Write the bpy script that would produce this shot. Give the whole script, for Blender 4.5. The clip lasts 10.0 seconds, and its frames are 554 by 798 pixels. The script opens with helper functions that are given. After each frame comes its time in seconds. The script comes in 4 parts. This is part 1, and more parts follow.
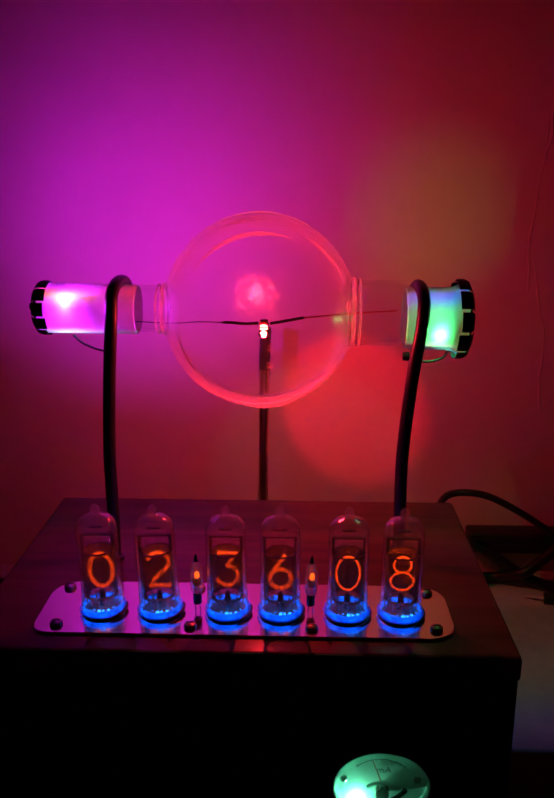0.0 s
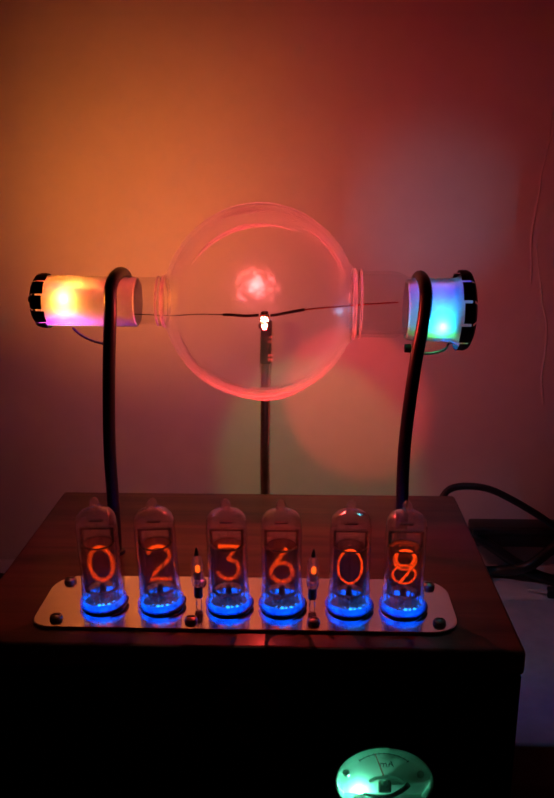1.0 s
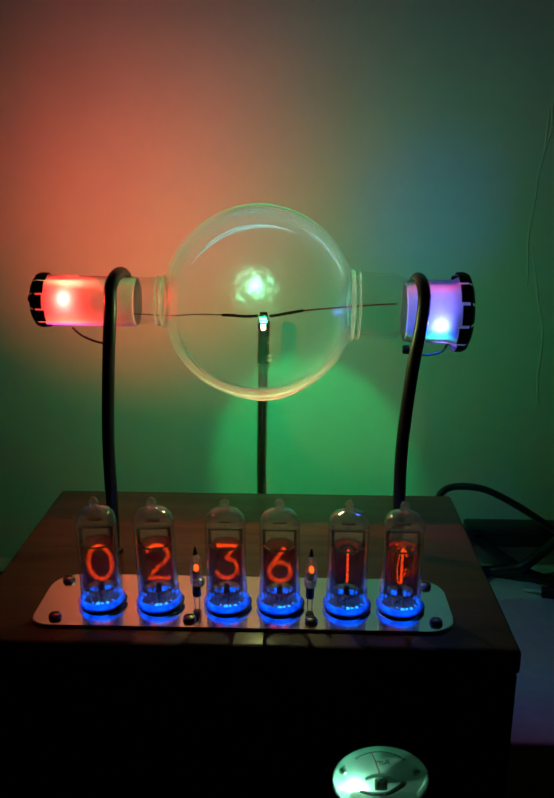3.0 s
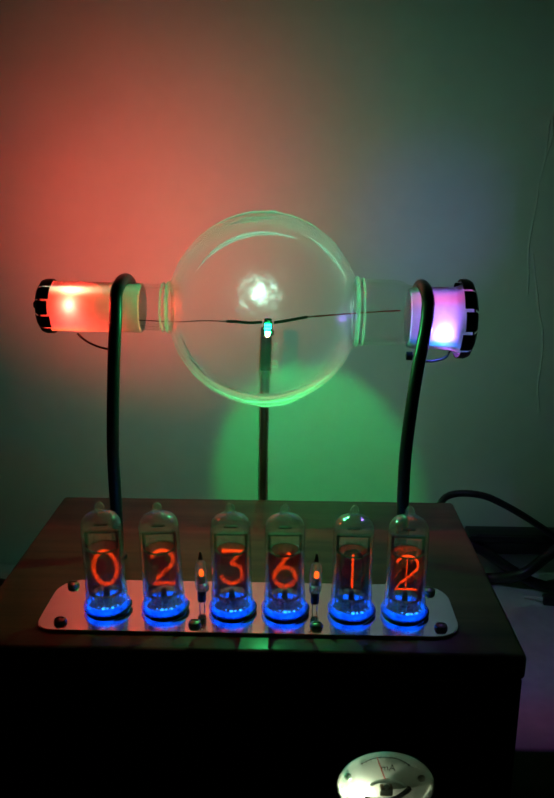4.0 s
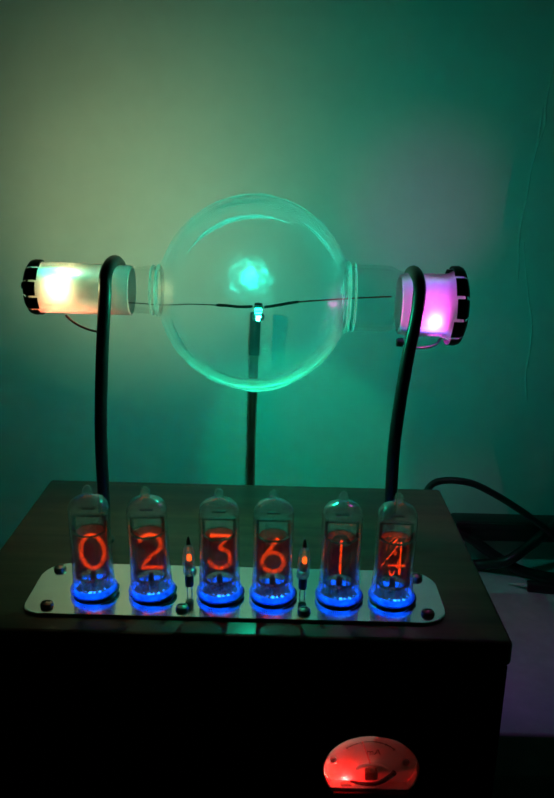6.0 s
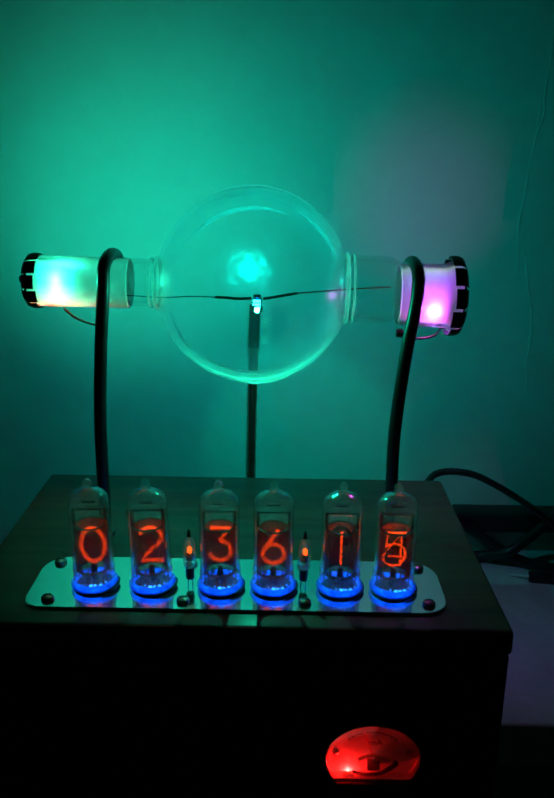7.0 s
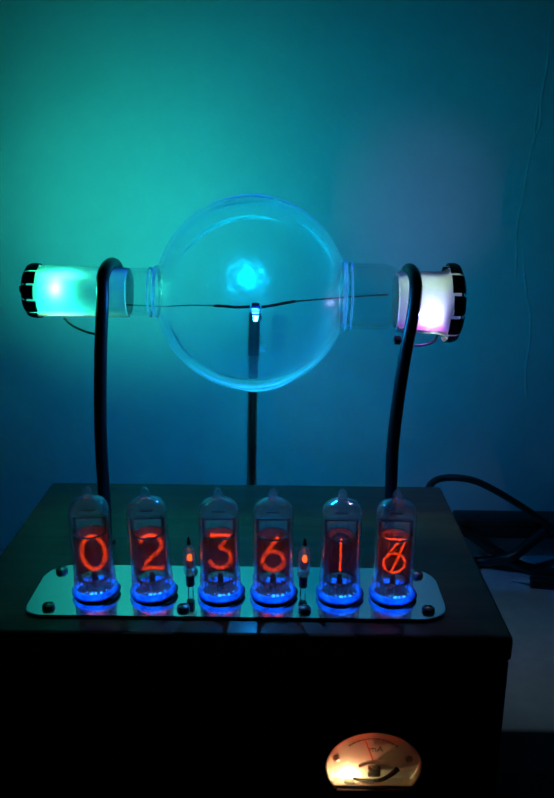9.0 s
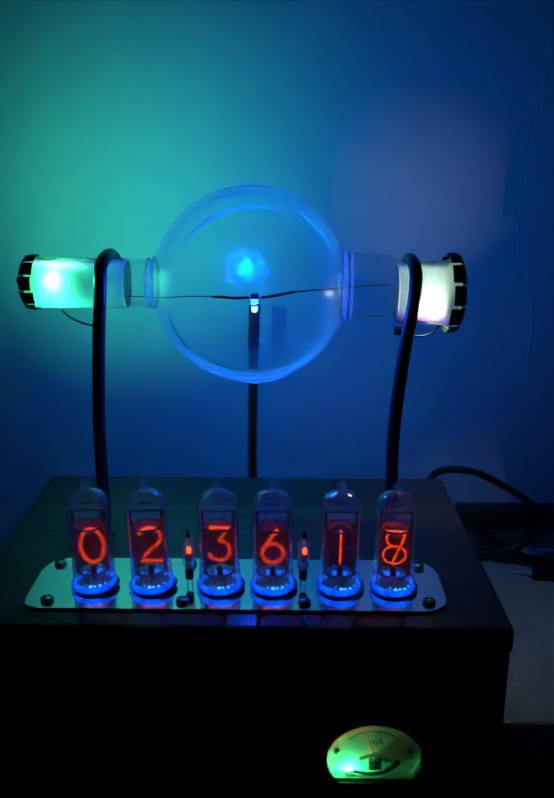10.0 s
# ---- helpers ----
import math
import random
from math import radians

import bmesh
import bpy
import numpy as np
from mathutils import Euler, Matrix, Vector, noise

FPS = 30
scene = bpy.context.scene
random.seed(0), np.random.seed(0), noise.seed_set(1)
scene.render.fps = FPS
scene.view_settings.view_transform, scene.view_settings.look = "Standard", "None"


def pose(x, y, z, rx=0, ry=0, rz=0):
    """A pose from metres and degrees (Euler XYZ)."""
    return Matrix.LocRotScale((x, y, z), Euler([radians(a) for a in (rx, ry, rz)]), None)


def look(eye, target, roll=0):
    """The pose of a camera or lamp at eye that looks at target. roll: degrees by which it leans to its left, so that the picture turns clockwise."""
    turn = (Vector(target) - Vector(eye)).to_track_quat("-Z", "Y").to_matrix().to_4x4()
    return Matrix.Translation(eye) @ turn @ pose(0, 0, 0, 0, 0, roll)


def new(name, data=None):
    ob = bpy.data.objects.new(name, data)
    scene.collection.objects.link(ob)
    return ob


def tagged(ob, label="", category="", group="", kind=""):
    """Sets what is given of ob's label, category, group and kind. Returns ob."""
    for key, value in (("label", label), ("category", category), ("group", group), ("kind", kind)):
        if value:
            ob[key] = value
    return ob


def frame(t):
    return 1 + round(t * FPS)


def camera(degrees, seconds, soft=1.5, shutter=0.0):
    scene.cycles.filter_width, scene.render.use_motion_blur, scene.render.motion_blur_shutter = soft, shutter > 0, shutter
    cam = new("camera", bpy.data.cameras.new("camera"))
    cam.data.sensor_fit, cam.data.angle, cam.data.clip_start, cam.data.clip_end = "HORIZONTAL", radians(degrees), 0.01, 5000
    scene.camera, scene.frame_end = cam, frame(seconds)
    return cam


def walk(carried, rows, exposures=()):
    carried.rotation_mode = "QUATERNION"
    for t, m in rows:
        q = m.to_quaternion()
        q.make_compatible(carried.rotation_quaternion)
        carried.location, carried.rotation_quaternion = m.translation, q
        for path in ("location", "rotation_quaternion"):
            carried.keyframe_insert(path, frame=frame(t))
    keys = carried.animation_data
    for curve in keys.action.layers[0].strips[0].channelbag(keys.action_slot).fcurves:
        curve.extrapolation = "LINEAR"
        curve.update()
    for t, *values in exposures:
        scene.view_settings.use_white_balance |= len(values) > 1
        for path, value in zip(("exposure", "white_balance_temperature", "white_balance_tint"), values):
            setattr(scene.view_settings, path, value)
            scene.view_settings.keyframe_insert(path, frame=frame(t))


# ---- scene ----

TOP = 0.10          # height of the box lid over the table
WALL = 0.288        # front of the wall behind the clock
AX = (0.0065, 0.12, 0.131 + TOP)   # middle of the glass globe
cam = camera(37.7, 10.0, soft=2.3)
PATH = [
    (0, (0.02786, -0.29448, 0.29895), (0.01626, 0.09076, 0.19194), 0.108),
    (0.5, (0.02897, -0.29518, 0.29787), (0.01625, 0.09009, 0.19105), 0.011),
    (1, (0.02858, -0.29193, 0.29636), (0.01578, 0.09278, 0.18757), -0.138),
    (1.5, (0.02815, -0.29518, 0.29805), (0.01503, 0.08959, 0.18952), 0.071),
    (2, (0.02882, -0.29510, 0.29706), (0.01725, 0.08995, 0.18931), 0.186),
    (2.5, (0.02714, -0.29170, 0.29691), (0.01585, 0.09170, 0.18342), -0.176),
    (2.7, (0.02726, -0.29263, 0.29789), (0.01635, 0.09130, 0.18618), 0.124),
    (3.8, (0.02181, -0.29581, 0.29746), (0.01296, 0.08967, 0.19104), 0.429),
    (4, (0.02205, -0.29632, 0.29631), (0.01421, 0.08964, 0.19156), 0.438),
    (4.5, (0.02083, -0.29433, 0.29517), (0.01508, 0.09049, 0.18617), 0.733),
    (5, (0.02222, -0.29544, 0.29651), (0.01580, 0.08921, 0.18694), 0.731),
    (5.5, (0.01982, -0.29507, 0.29644), (0.01880, 0.08947, 0.18631), 1.508),
    (7, (0.02095, -0.29416, 0.29432), (0.01972, 0.08913, 0.17992), 0.927),
    (7.5, (0.02355, -0.29570, 0.29550), (0.01797, 0.08888, 0.18565), 0.359),
    (8, (0.02164, -0.29506, 0.29576), (0.01976, 0.08873, 0.18306), 0.563),
    (8.5, (0.02250, -0.29571, 0.29532), (0.01717, 0.08856, 0.18437), 0.211),
    (9, (0.02287, -0.29604, 0.29535), (0.02024, 0.08818, 0.18414), 0.486),
    (9.5, (0.02188, -0.29449, 0.29402), (0.01929, 0.08922, 0.18108), 0.608),
    (10, (0.02455, -0.29342, 0.29360), (0.02054, 0.08987, 0.17927), 0.243),
]
walk(cam, [(t, look(eye, target, roll)) for t, eye, target, roll in PATH])

# ---- world and lamps ----
world = bpy.data.worlds.new("night")
scene.world = world
world.use_nodes = True
world.node_tree.nodes["Background"].inputs[0].default_value = (0.5, 0.6, 0.8, 1)
world.node_tree.nodes["Background"].inputs[1].default_value = 0.028


def point_lamp(name, place, watts, size=0.0006, tint=(1, 1, 1)):
    d = bpy.data.lights.new(name, "POINT")
    d.energy, d.shadow_soft_size, d.color = watts, size, tint
    ob = new(name, d)
    ob.location = place
    return ob


def beam_lamp(name, place, target, watts, degrees, blend, size=0.0006):
    d = bpy.data.lights.new(name, "SPOT")
    d.energy, d.shadow_soft_size, d.spot_size, d.spot_blend = watts, size, radians(degrees), blend
    ob = new(name, d)
    ob.matrix_world = look(place, target)
    return ob


LEFT = (-0.0903, AX[1], 0.1316 + TOP)
RIGHT = (0.0965, AX[1], 0.1275 + TOP)
LED = (0.0086, 0.12, 0.1225 + TOP)
DIAL = (0.0655, 0.012, 0.0362)
OFF_L, OFF_R = (-0.0046, 0.0022), (-0.0064, -0.0050)     # y and z by which each lamp sits off the axis of its sleeve
beam_lamp("left_lamp_back", (LEFT[0], LEFT[1] + 0.00485 + OFF_L[0], LEFT[2] + OFF_L[1]), (-0.082, WALL, 0.168 + TOP), 0.80, 98, 1.0, 0.0001)
point_lamp("left_lamp_front", (LEFT[0] - 0.001, LEFT[1] - 0.00485 + OFF_L[0], LEFT[2] + OFF_L[1]), 0.032, 0.0001)
beam_lamp("right_lamp_back", (RIGHT[0], RIGHT[1] + 0.00585 + OFF_R[0], RIGHT[2] + OFF_R[1]), (0.115, WALL, 0.165 + TOP), 0.105, 46, 1.0, 0.0001)
point_lamp("right_lamp_front", (RIGHT[0] + 0.001, RIGHT[1] - 0.00585 + OFF_R[0], RIGHT[2] + OFF_R[1]), 0.021, 0.0001)
beam_lamp("right_lamp_low", (RIGHT[0] + 0.002, RIGHT[1] + 0.00585 + OFF_R[0], RIGHT[2] + OFF_R[1]), (0.185, 0.190, 0.0), 0.095, 75, 1.0, 0.0001)
beam_lamp("led_back", (LED[0], LED[1] + 0.00236, LED[2]), (0.022, WALL, 0.125 + TOP), 0.72, 168, 0.7, 0.0001)
DIE_Z, DIE_X, DIE_Y, FRONT_Y = -0.0038, 0.0015, 0.0009, -0.0018      # dies added below the centre light: two side by side, one before them
point_lamp("led_front", (LED[0], LED[1] + FRONT_Y - 0.00119, LED[2] + DIE_Z), 0.30, 0.000005)
# spots added to imitate the patches the globe refracts onto the wall
beam_lamp("added_leaf_spot", (LED[0] + DIE_X, LED[1] + DIE_Y + 0.00119, LED[2] + DIE_Z), (0.064, WALL, 0.136), 0.8, 33, 0.40, 0.000005)
beam_lamp("added_wedge_spot", (LED[0] - DIE_X, LED[1] + DIE_Y + 0.00119, LED[2] + DIE_Z), (0.036, WALL, 0.088), 0.7, 44, 0.45, 0.000005)
point_lamp("dial_lamp", (DIAL[0] - 0.0105, DIAL[1] + 0.001 - 0.00201, DIAL[2] - 0.0098), 0.034, 0.000005)


# ---- materials ----
def mat(name, base, rough=0.5, metal=0.0, vary=0.15, scale=60.0, bump=0.0, coat=0.0, spec=0.5):
    """Principled surface whose colour and gloss vary at two scales, with fine relief."""
    m = bpy.data.materials.new(name)
    m.use_nodes = True
    t, n = m.node_tree, m.node_tree.nodes
    p = n["Principled BSDF"]
    co = n.new("ShaderNodeTexCoord")
    big, small = n.new("ShaderNodeTexNoise"), n.new("ShaderNodeTexNoise")
    big.inputs["Scale"].default_value, small.inputs["Scale"].default_value = scale, scale * 9
    big.inputs["Detail"].default_value = small.inputs["Detail"].default_value = 4
    mix = n.new("ShaderNodeMath")
    mix.operation = "MULTIPLY_ADD"
    mix.inputs[1].default_value = 0.4
    for a in (big, small):
        t.links.new(co.outputs["Object"], a.inputs["Vector"])
    t.links.new(small.outputs[0], mix.inputs[0])
    t.links.new(big.outputs[0], mix.inputs[2])
    ramp = n.new("ShaderNodeValToRGB")
    ramp.color_ramp.elements[0].position, ramp.color_ramp.elements[1].position = 0.45, 0.95
    ramp.color_ramp.elements[0].color = (*[c * (1 - vary) for c in base], 1)
    ramp.color_ramp.elements[1].color = (*[min(1, c * (1 + vary)) for c in base], 1)
    t.links.new(mix.outputs[0], ramp.inputs[0])
    t.links.new(ramp.outputs[0], p.inputs["Base Color"])
    rr = n.new("ShaderNodeMapRange")
    rr.inputs["To Min"].default_value, rr.inputs["To Max"].default_value = max(0.02, rough * 0.75), min(1, rough * 1.25)
    t.links.new(mix.outputs[0], rr.inputs["Value"])
    t.links.new(rr.outputs[0], p.inputs["Roughness"])
    p.inputs["Metallic"].default_value = metal
    p.inputs["Coat Weight"].default_value = coat
    p.inputs["Specular IOR Level"].default_value = spec
    if bump:
        b = n.new("ShaderNodeBump")
        b.inputs["Strength"].default_value, b.inputs["Distance"].default_value = bump, 0.001
        t.links.new(mix.outputs[0], b.inputs["Height"])
        t.links.new(b.outputs[0], p.inputs["Normal"])
    return m


def wood_mat(name, dark, light):
    m = mat(name, light, 0.46, 0, 0.3, 18, 0.2, 0.3)
    m.node_tree.nodes["Principled BSDF"].inputs["Coat Roughness"].default_value = 0.22
    t, n = m.node_tree, m.node_tree.nodes
    co = n.new("ShaderNodeTexCoord")
    mp = n.new("ShaderNodeMapping")
    mp.inputs["Scale"].default_value = (6, 110, 60)
    g = n.new("ShaderNodeTexNoise")
    g.inputs["Scale"].default_value, g.inputs["Detail"].default_value, g.inputs["Distortion"].default_value = 1.0, 5, 0.6
    r = n.new("ShaderNodeValToRGB")
    r.color_ramp.elements[0].position, r.color_ramp.elements[1].position = 0.3, 0.7
    r.color_ramp.elements[0].color, r.color_ramp.elements[1].color = (*dark, 1), (*light, 1)
    t.links.new(co.outputs["Object"], mp.inputs[0])
    t.links.new(mp.outputs[0], g.inputs["Vector"])
    t.links.new(g.outputs[0], r.inputs[0])
    t.links.new(r.outputs[0], n["Principled BSDF"].inputs["Base Color"])
    return m


def glow(name, color, strength):
    m = bpy.data.materials.new(name)
    m.use_nodes = True
    n = m.node_tree.nodes
    n.remove(n["Principled BSDF"])
    e = n.new("ShaderNodeEmission")
    e.inputs[0].default_value, e.inputs[1].default_value = (*color, 1), strength
    m.node_tree.links.new(e.outputs[0], n["Material Output"].inputs[0])
    return m


def thick_glass(name, haze=0.05):
    """Clear blown glass wall with a faint haze and rim gloss put in to imitate its glow."""
    m = bpy.data.materials.new(name)
    m.use_nodes = True
    t, n = m.node_tree, m.node_tree.nodes
    n.remove(n["Principled BSDF"])
    g, d, tr, mx = (n.new(k) for k in ("ShaderNodeBsdfTransparent", "ShaderNodeBsdfDiffuse", "ShaderNodeBsdfTranslucent", "ShaderNodeMixShader"))
    g.inputs[0].default_value = (0.985, 0.99, 0.988, 1)
    d.inputs[0].default_value = tr.inputs[0].default_value = (0.8, 0.8, 0.8, 1)
    h = n.new("ShaderNodeMixShader")
    gs, h2 = n.new("ShaderNodeBsdfGlossy"), n.new("ShaderNodeMixShader")
    gs.inputs["Roughness"].default_value = 0.22
    t.links.new(d.outputs[0], h2.inputs[1])
    t.links.new(gs.outputs[0], h2.inputs[2])
    h2.inputs[0].default_value = 0.6
    t.links.new(h2.outputs[0], h.inputs[1])
    t.links.new(tr.outputs[0], h.inputs[2])
    co, no, mr = n.new("ShaderNodeTexCoord"), n.new("ShaderNodeTexNoise"), n.new("ShaderNodeMapRange")
    no.inputs["Scale"].default_value, no.inputs["Detail"].default_value = 45, 5
    mr.inputs["From Min"].default_value, mr.inputs["From Max"].default_value = 0.3, 0.75
    mr.inputs["To Min"].default_value, mr.inputs["To Max"].default_value = haze * 0.4, haze * 1.6
    t.links.new(co.outputs["Object"], no.inputs["Vector"])
    t.links.new(no.outputs[0], mr.inputs["Value"])
    t.links.new(mr.outputs[0], mx.inputs[0])
    t.links.new(g.outputs[0], mx.inputs[1])
    t.links.new(h.outputs[0], mx.inputs[2])
    # rough gloss added towards the edge so that the rim looks lit
    fr, sc, g2, m3 = (n.new(k) for k in ("ShaderNodeLayerWeight", "ShaderNodeMath", "ShaderNodeBsdfGlossy", "ShaderNodeAddShader"))
    fr.inputs["Blend"].default_value = 0.5
    sq = n.new("ShaderNodeMath")
    sq.operation, sc.operation = "POWER", "MULTIPLY"
    sq.inputs[1].default_value = 4.0
    sc.inputs[1].default_value, sc.use_clamp = 0.7, True
    g2.inputs["Roughness"].default_value = 0.62
    t.links.new(fr.outputs["Facing"], sq.inputs[0])
    t.links.new(sq.outputs[0], sc.inputs[0])
    t.links.new(sc.outputs[0], g2.inputs["Color"])
    t.links.new(mx.outputs[0], m3.inputs[0])
    t.links.new(g2.outputs[0], m3.inputs[1])
    f4, s4, g4, m4 = (n.new(k) for k in ("ShaderNodeMath", "ShaderNodeMath", "ShaderNodeBsdfGlossy", "ShaderNodeMixShader"))
    g4.inputs["Roughness"].default_value = 0.24
    f4.operation, s4.operation = "POWER", "MULTIPLY_ADD"
    f4.inputs[1].default_value = 3.6
    s4.inputs[1].default_value, s4.inputs[2].default_value = 0.62, 0.008
    t.links.new(fr.outputs["Facing"], f4.inputs[0])
    wv, bp = n.new("ShaderNodeTexNoise"), n.new("ShaderNodeBump")
    wv.inputs["Scale"].default_value, wv.inputs["Detail"].default_value = 70, 2
    bp.inputs["Strength"].default_value, bp.inputs["Distance"].default_value = 0.5, 0.002
    t.links.new(co.outputs["Object"], wv.inputs["Vector"])
    t.links.new(wv.outputs[0], bp.inputs["Height"])
    t.links.new(bp.outputs[0], g4.inputs["Normal"])
    t.links.new(f4.outputs[0], s4.inputs[0])
    t.links.new(s4.outputs[0], m4.inputs[0])
    t.links.new(m3.outputs[0], m4.inputs[1])
    t.links.new(g4.outputs[0], m4.inputs[2])
    t.links.new(m4.outputs[0], n["Material Output"].inputs[0])
    return m


def thin_glass(name, tint=(1, 1, 1), haze=0.04):
    """Thin blown glass: see-through, glossy by Fresnel, slightly hazy."""
    m = bpy.data.materials.new(name)
    m.use_nodes = True
    t, n = m.node_tree, m.node_tree.nodes
    n.remove(n["Principled BSDF"])
    tr, gl, fr, d, m1, m2 = (n.new(k) for k in ("ShaderNodeBsdfTransparent", "ShaderNodeBsdfGlossy", "ShaderNodeLayerWeight", "ShaderNodeBsdfTranslucent", "ShaderNodeMixShader", "ShaderNodeMixShader"))
    tr.inputs[0].default_value = (*tint, 1)
    gl.inputs["Roughness"].default_value = 0.12
    fr.inputs["Blend"].default_value = 0.5
    pw, ad = n.new("ShaderNodeMath"), n.new("ShaderNodeMath")
    pw.operation, ad.operation = "POWER", "MULTIPLY_ADD"
    pw.inputs[1].default_value, ad.inputs[1].default_value, ad.inputs[2].default_value = 2.4, 0.85, 0.10
    t.links.new(fr.outputs["Facing"], pw.inputs[0])
    t.links.new(pw.outputs[0], ad.inputs[0])
    d.inputs[0].default_value = (0.8, 0.8, 0.8, 1)
    m1.inputs[0].default_value = haze
    t.links.new(tr.outputs[0], m1.inputs[1])
    t.links.new(d.outputs[0], m1.inputs[2])
    t.links.new(ad.outputs[0], m2.inputs[0])
    t.links.new(m1.outputs[0], m2.inputs[1])
    t.links.new(gl.outputs[0], m2.inputs[2])
    t.links.new(m2.outputs[0], n["Material Output"].inputs[0])
    return m


def frosted(name, clear=0.35):
    """Ground glass: scatters most light, lets the rest straight through."""
    m = bpy.data.materials.new(name)
    m.use_nodes = True
    t, n = m.node_tree, m.node_tree.nodes
    n.remove(n["Principled BSDF"])
    tr, tl, df, m1, m2 = (n.new(k) for k in ("ShaderNodeBsdfTransparent", "ShaderNodeBsdfTranslucent", "ShaderNodeBsdfDiffuse", "ShaderNodeMixShader", "ShaderNodeMixShader"))
    tl.inputs[0].default_value = (0.9, 0.9, 0.9, 1)
    df.inputs[0].default_value = (0.8, 0.8, 0.8, 1)
    co, no, mr = n.new("ShaderNodeTexCoord"), n.new("ShaderNodeTexNoise"), n.new("ShaderNodeMapRange")
    no.inputs["Scale"].default_value, no.inputs["Detail"].default_value = 220, 6
    mr.inputs["To Min"].default_value, mr.inputs["To Max"].default_value = clear * 0.6, clear * 1.4
    t.links.new(co.outputs["Object"], no.inputs["Vector"])
    t.links.new(no.outputs[0], mr.inputs["Value"])
    m1.inputs[0].default_value = 0.3
    t.links.new(tl.outputs[0], m1.inputs[1])
    t.links.new(df.outputs[0], m1.inputs[2])
    t.links.new(mr.outputs[0], m2.inputs[0])
    t.links.new(m1.outputs[0], m2.inputs[1])
    t.links.new(tr.outputs[0], m2.inputs[2])
    t.links.new(m2.outputs[0], n["Material Output"].inputs[0])
    return m


def film_mat(name, stops):
    """Tinted film of an added colour wheel: the tint changes with the angle about the wheel's own x axis and repeats
    after half a turn.
    """
    m = bpy.data.materials.new(name)
    m.use_nodes = True
    t, n = m.node_tree, m.node_tree.nodes
    n.remove(n["Principled BSDF"])
    co, sp, at, ma, fr, rp, tr = (n.new(k) for k in ("ShaderNodeTexCoord", "ShaderNodeSeparateXYZ", "ShaderNodeMath", "ShaderNodeMath", "ShaderNodeMath", "ShaderNodeValToRGB", "ShaderNodeBsdfTransparent"))
    at.operation, ma.operation, fr.operation = "ARCTAN2", "MULTIPLY_ADD", "FRACT"
    ma.inputs[1].default_value, ma.inputs[2].default_value = -1 / math.pi, 2.0
    t.links.new(co.outputs["Object"], sp.inputs[0])
    t.links.new(sp.outputs["Z"], at.inputs[0])
    t.links.new(sp.outputs["Y"], at.inputs[1])
    t.links.new(at.outputs[0], ma.inputs[0])
    t.links.new(ma.outputs[0], fr.inputs[0])
    t.links.new(fr.outputs[0], rp.inputs[0])
    e = rp.color_ramp.elements
    while len(e) < len(stops):
        e.new(0.5)
    for el, (s, c) in zip(e, stops):
        el.position, el.color = 0.15 + 0.066 * s, (*c, 1)
    t.links.new(rp.outputs[0], tr.inputs[0])
    t.links.new(tr.outputs[0], n["Material Output"].inputs[0])
    return m


TURN = [(t, (0.15 + 0.066 * t) * 180) for t in (0, 2, 4, 6, 8, 10)]

LEFT_TINTS = [(-2, (0.5, 0.01, 0.95)), (0, (0.6, 0.01, 0.95)), (0.4, (0.8, 0.10, 0.25)), (0.8, (0.75, 0.22, 0.02)), (1.4, (0.85, 0.13, 0.03)), (2.2, (1, 0.04, 0.035)), (4.6, (1, 0.03, 0.015)),
              (5.4, (0.42, 0.16, 0.07)), (6.3, (0.28, 0.4, 0.18)), (6.9, (0.014, 0.75, 0.42)), (8.5, (0.010, 0.65, 0.48)), (10, (0.04, 0.7, 0.27))]
LED_TINTS = [(0, (0.75, 0.02, 0.04)), (0.7, (0.65, 0.04, 0.03)), (1.5, (0.5, 0.14, 0.17)), (2.0, (0.27, 0.26, 0.40)), (2.5, (0.24, 0.27, 0.38)), (3.1, (0.03, 0.48, 0.12)), (3.8, (0.15, 0.31, 0.23)), (4.5, (0.11, 0.33, 0.20)),
             (5.3, (0.03, 0.40, 0.24)), (6.1, (0.0, 0.5, 0.34)), (7.9, (0.0, 0.38, 0.42)), (8.9, (0.0, 0.34, 0.62)), (9.5, (0.0, 0.18, 0.9)), (10.1, (0.0, 0.11, 0.8)), (10.8, (0.0, 0.03, 0.4))]
LEAF_TINTS = [(0, (0.95, 0.01, 0.02)), (0.6, (0.85, 0.015, 0.02)), (1.2, (0.6, 0.04, 0.03)), (2.0, (0.42, 0.05, 0.05)), (2.6, (0.16, 0.04, 0.04)), (3.3, (0.01, 0.01, 0.01)), (10, (0.004, 0.004, 0.004))]
WEDGE_TINTS = [(0, (0.02, 0.03, 0.02)), (0.6, (0.03, 0.06, 0.02)), (1.2, (0.02, 0.25, 0.06)), (2.0, (0.0, 0.55, 0.15)), (2.6, (0.0, 0.7, 0.17)), (4.3, (0.0, 0.85, 0.12)), (5.2, (0.0, 0.5, 0.14)),
               (6.4, (0.0, 0.33, 0.18)), (7.5, (0.0, 0.2, 0.12)), (8.5, (0.0, 0.07, 0.08)), (10, (0.0, 0.01, 0.05))]
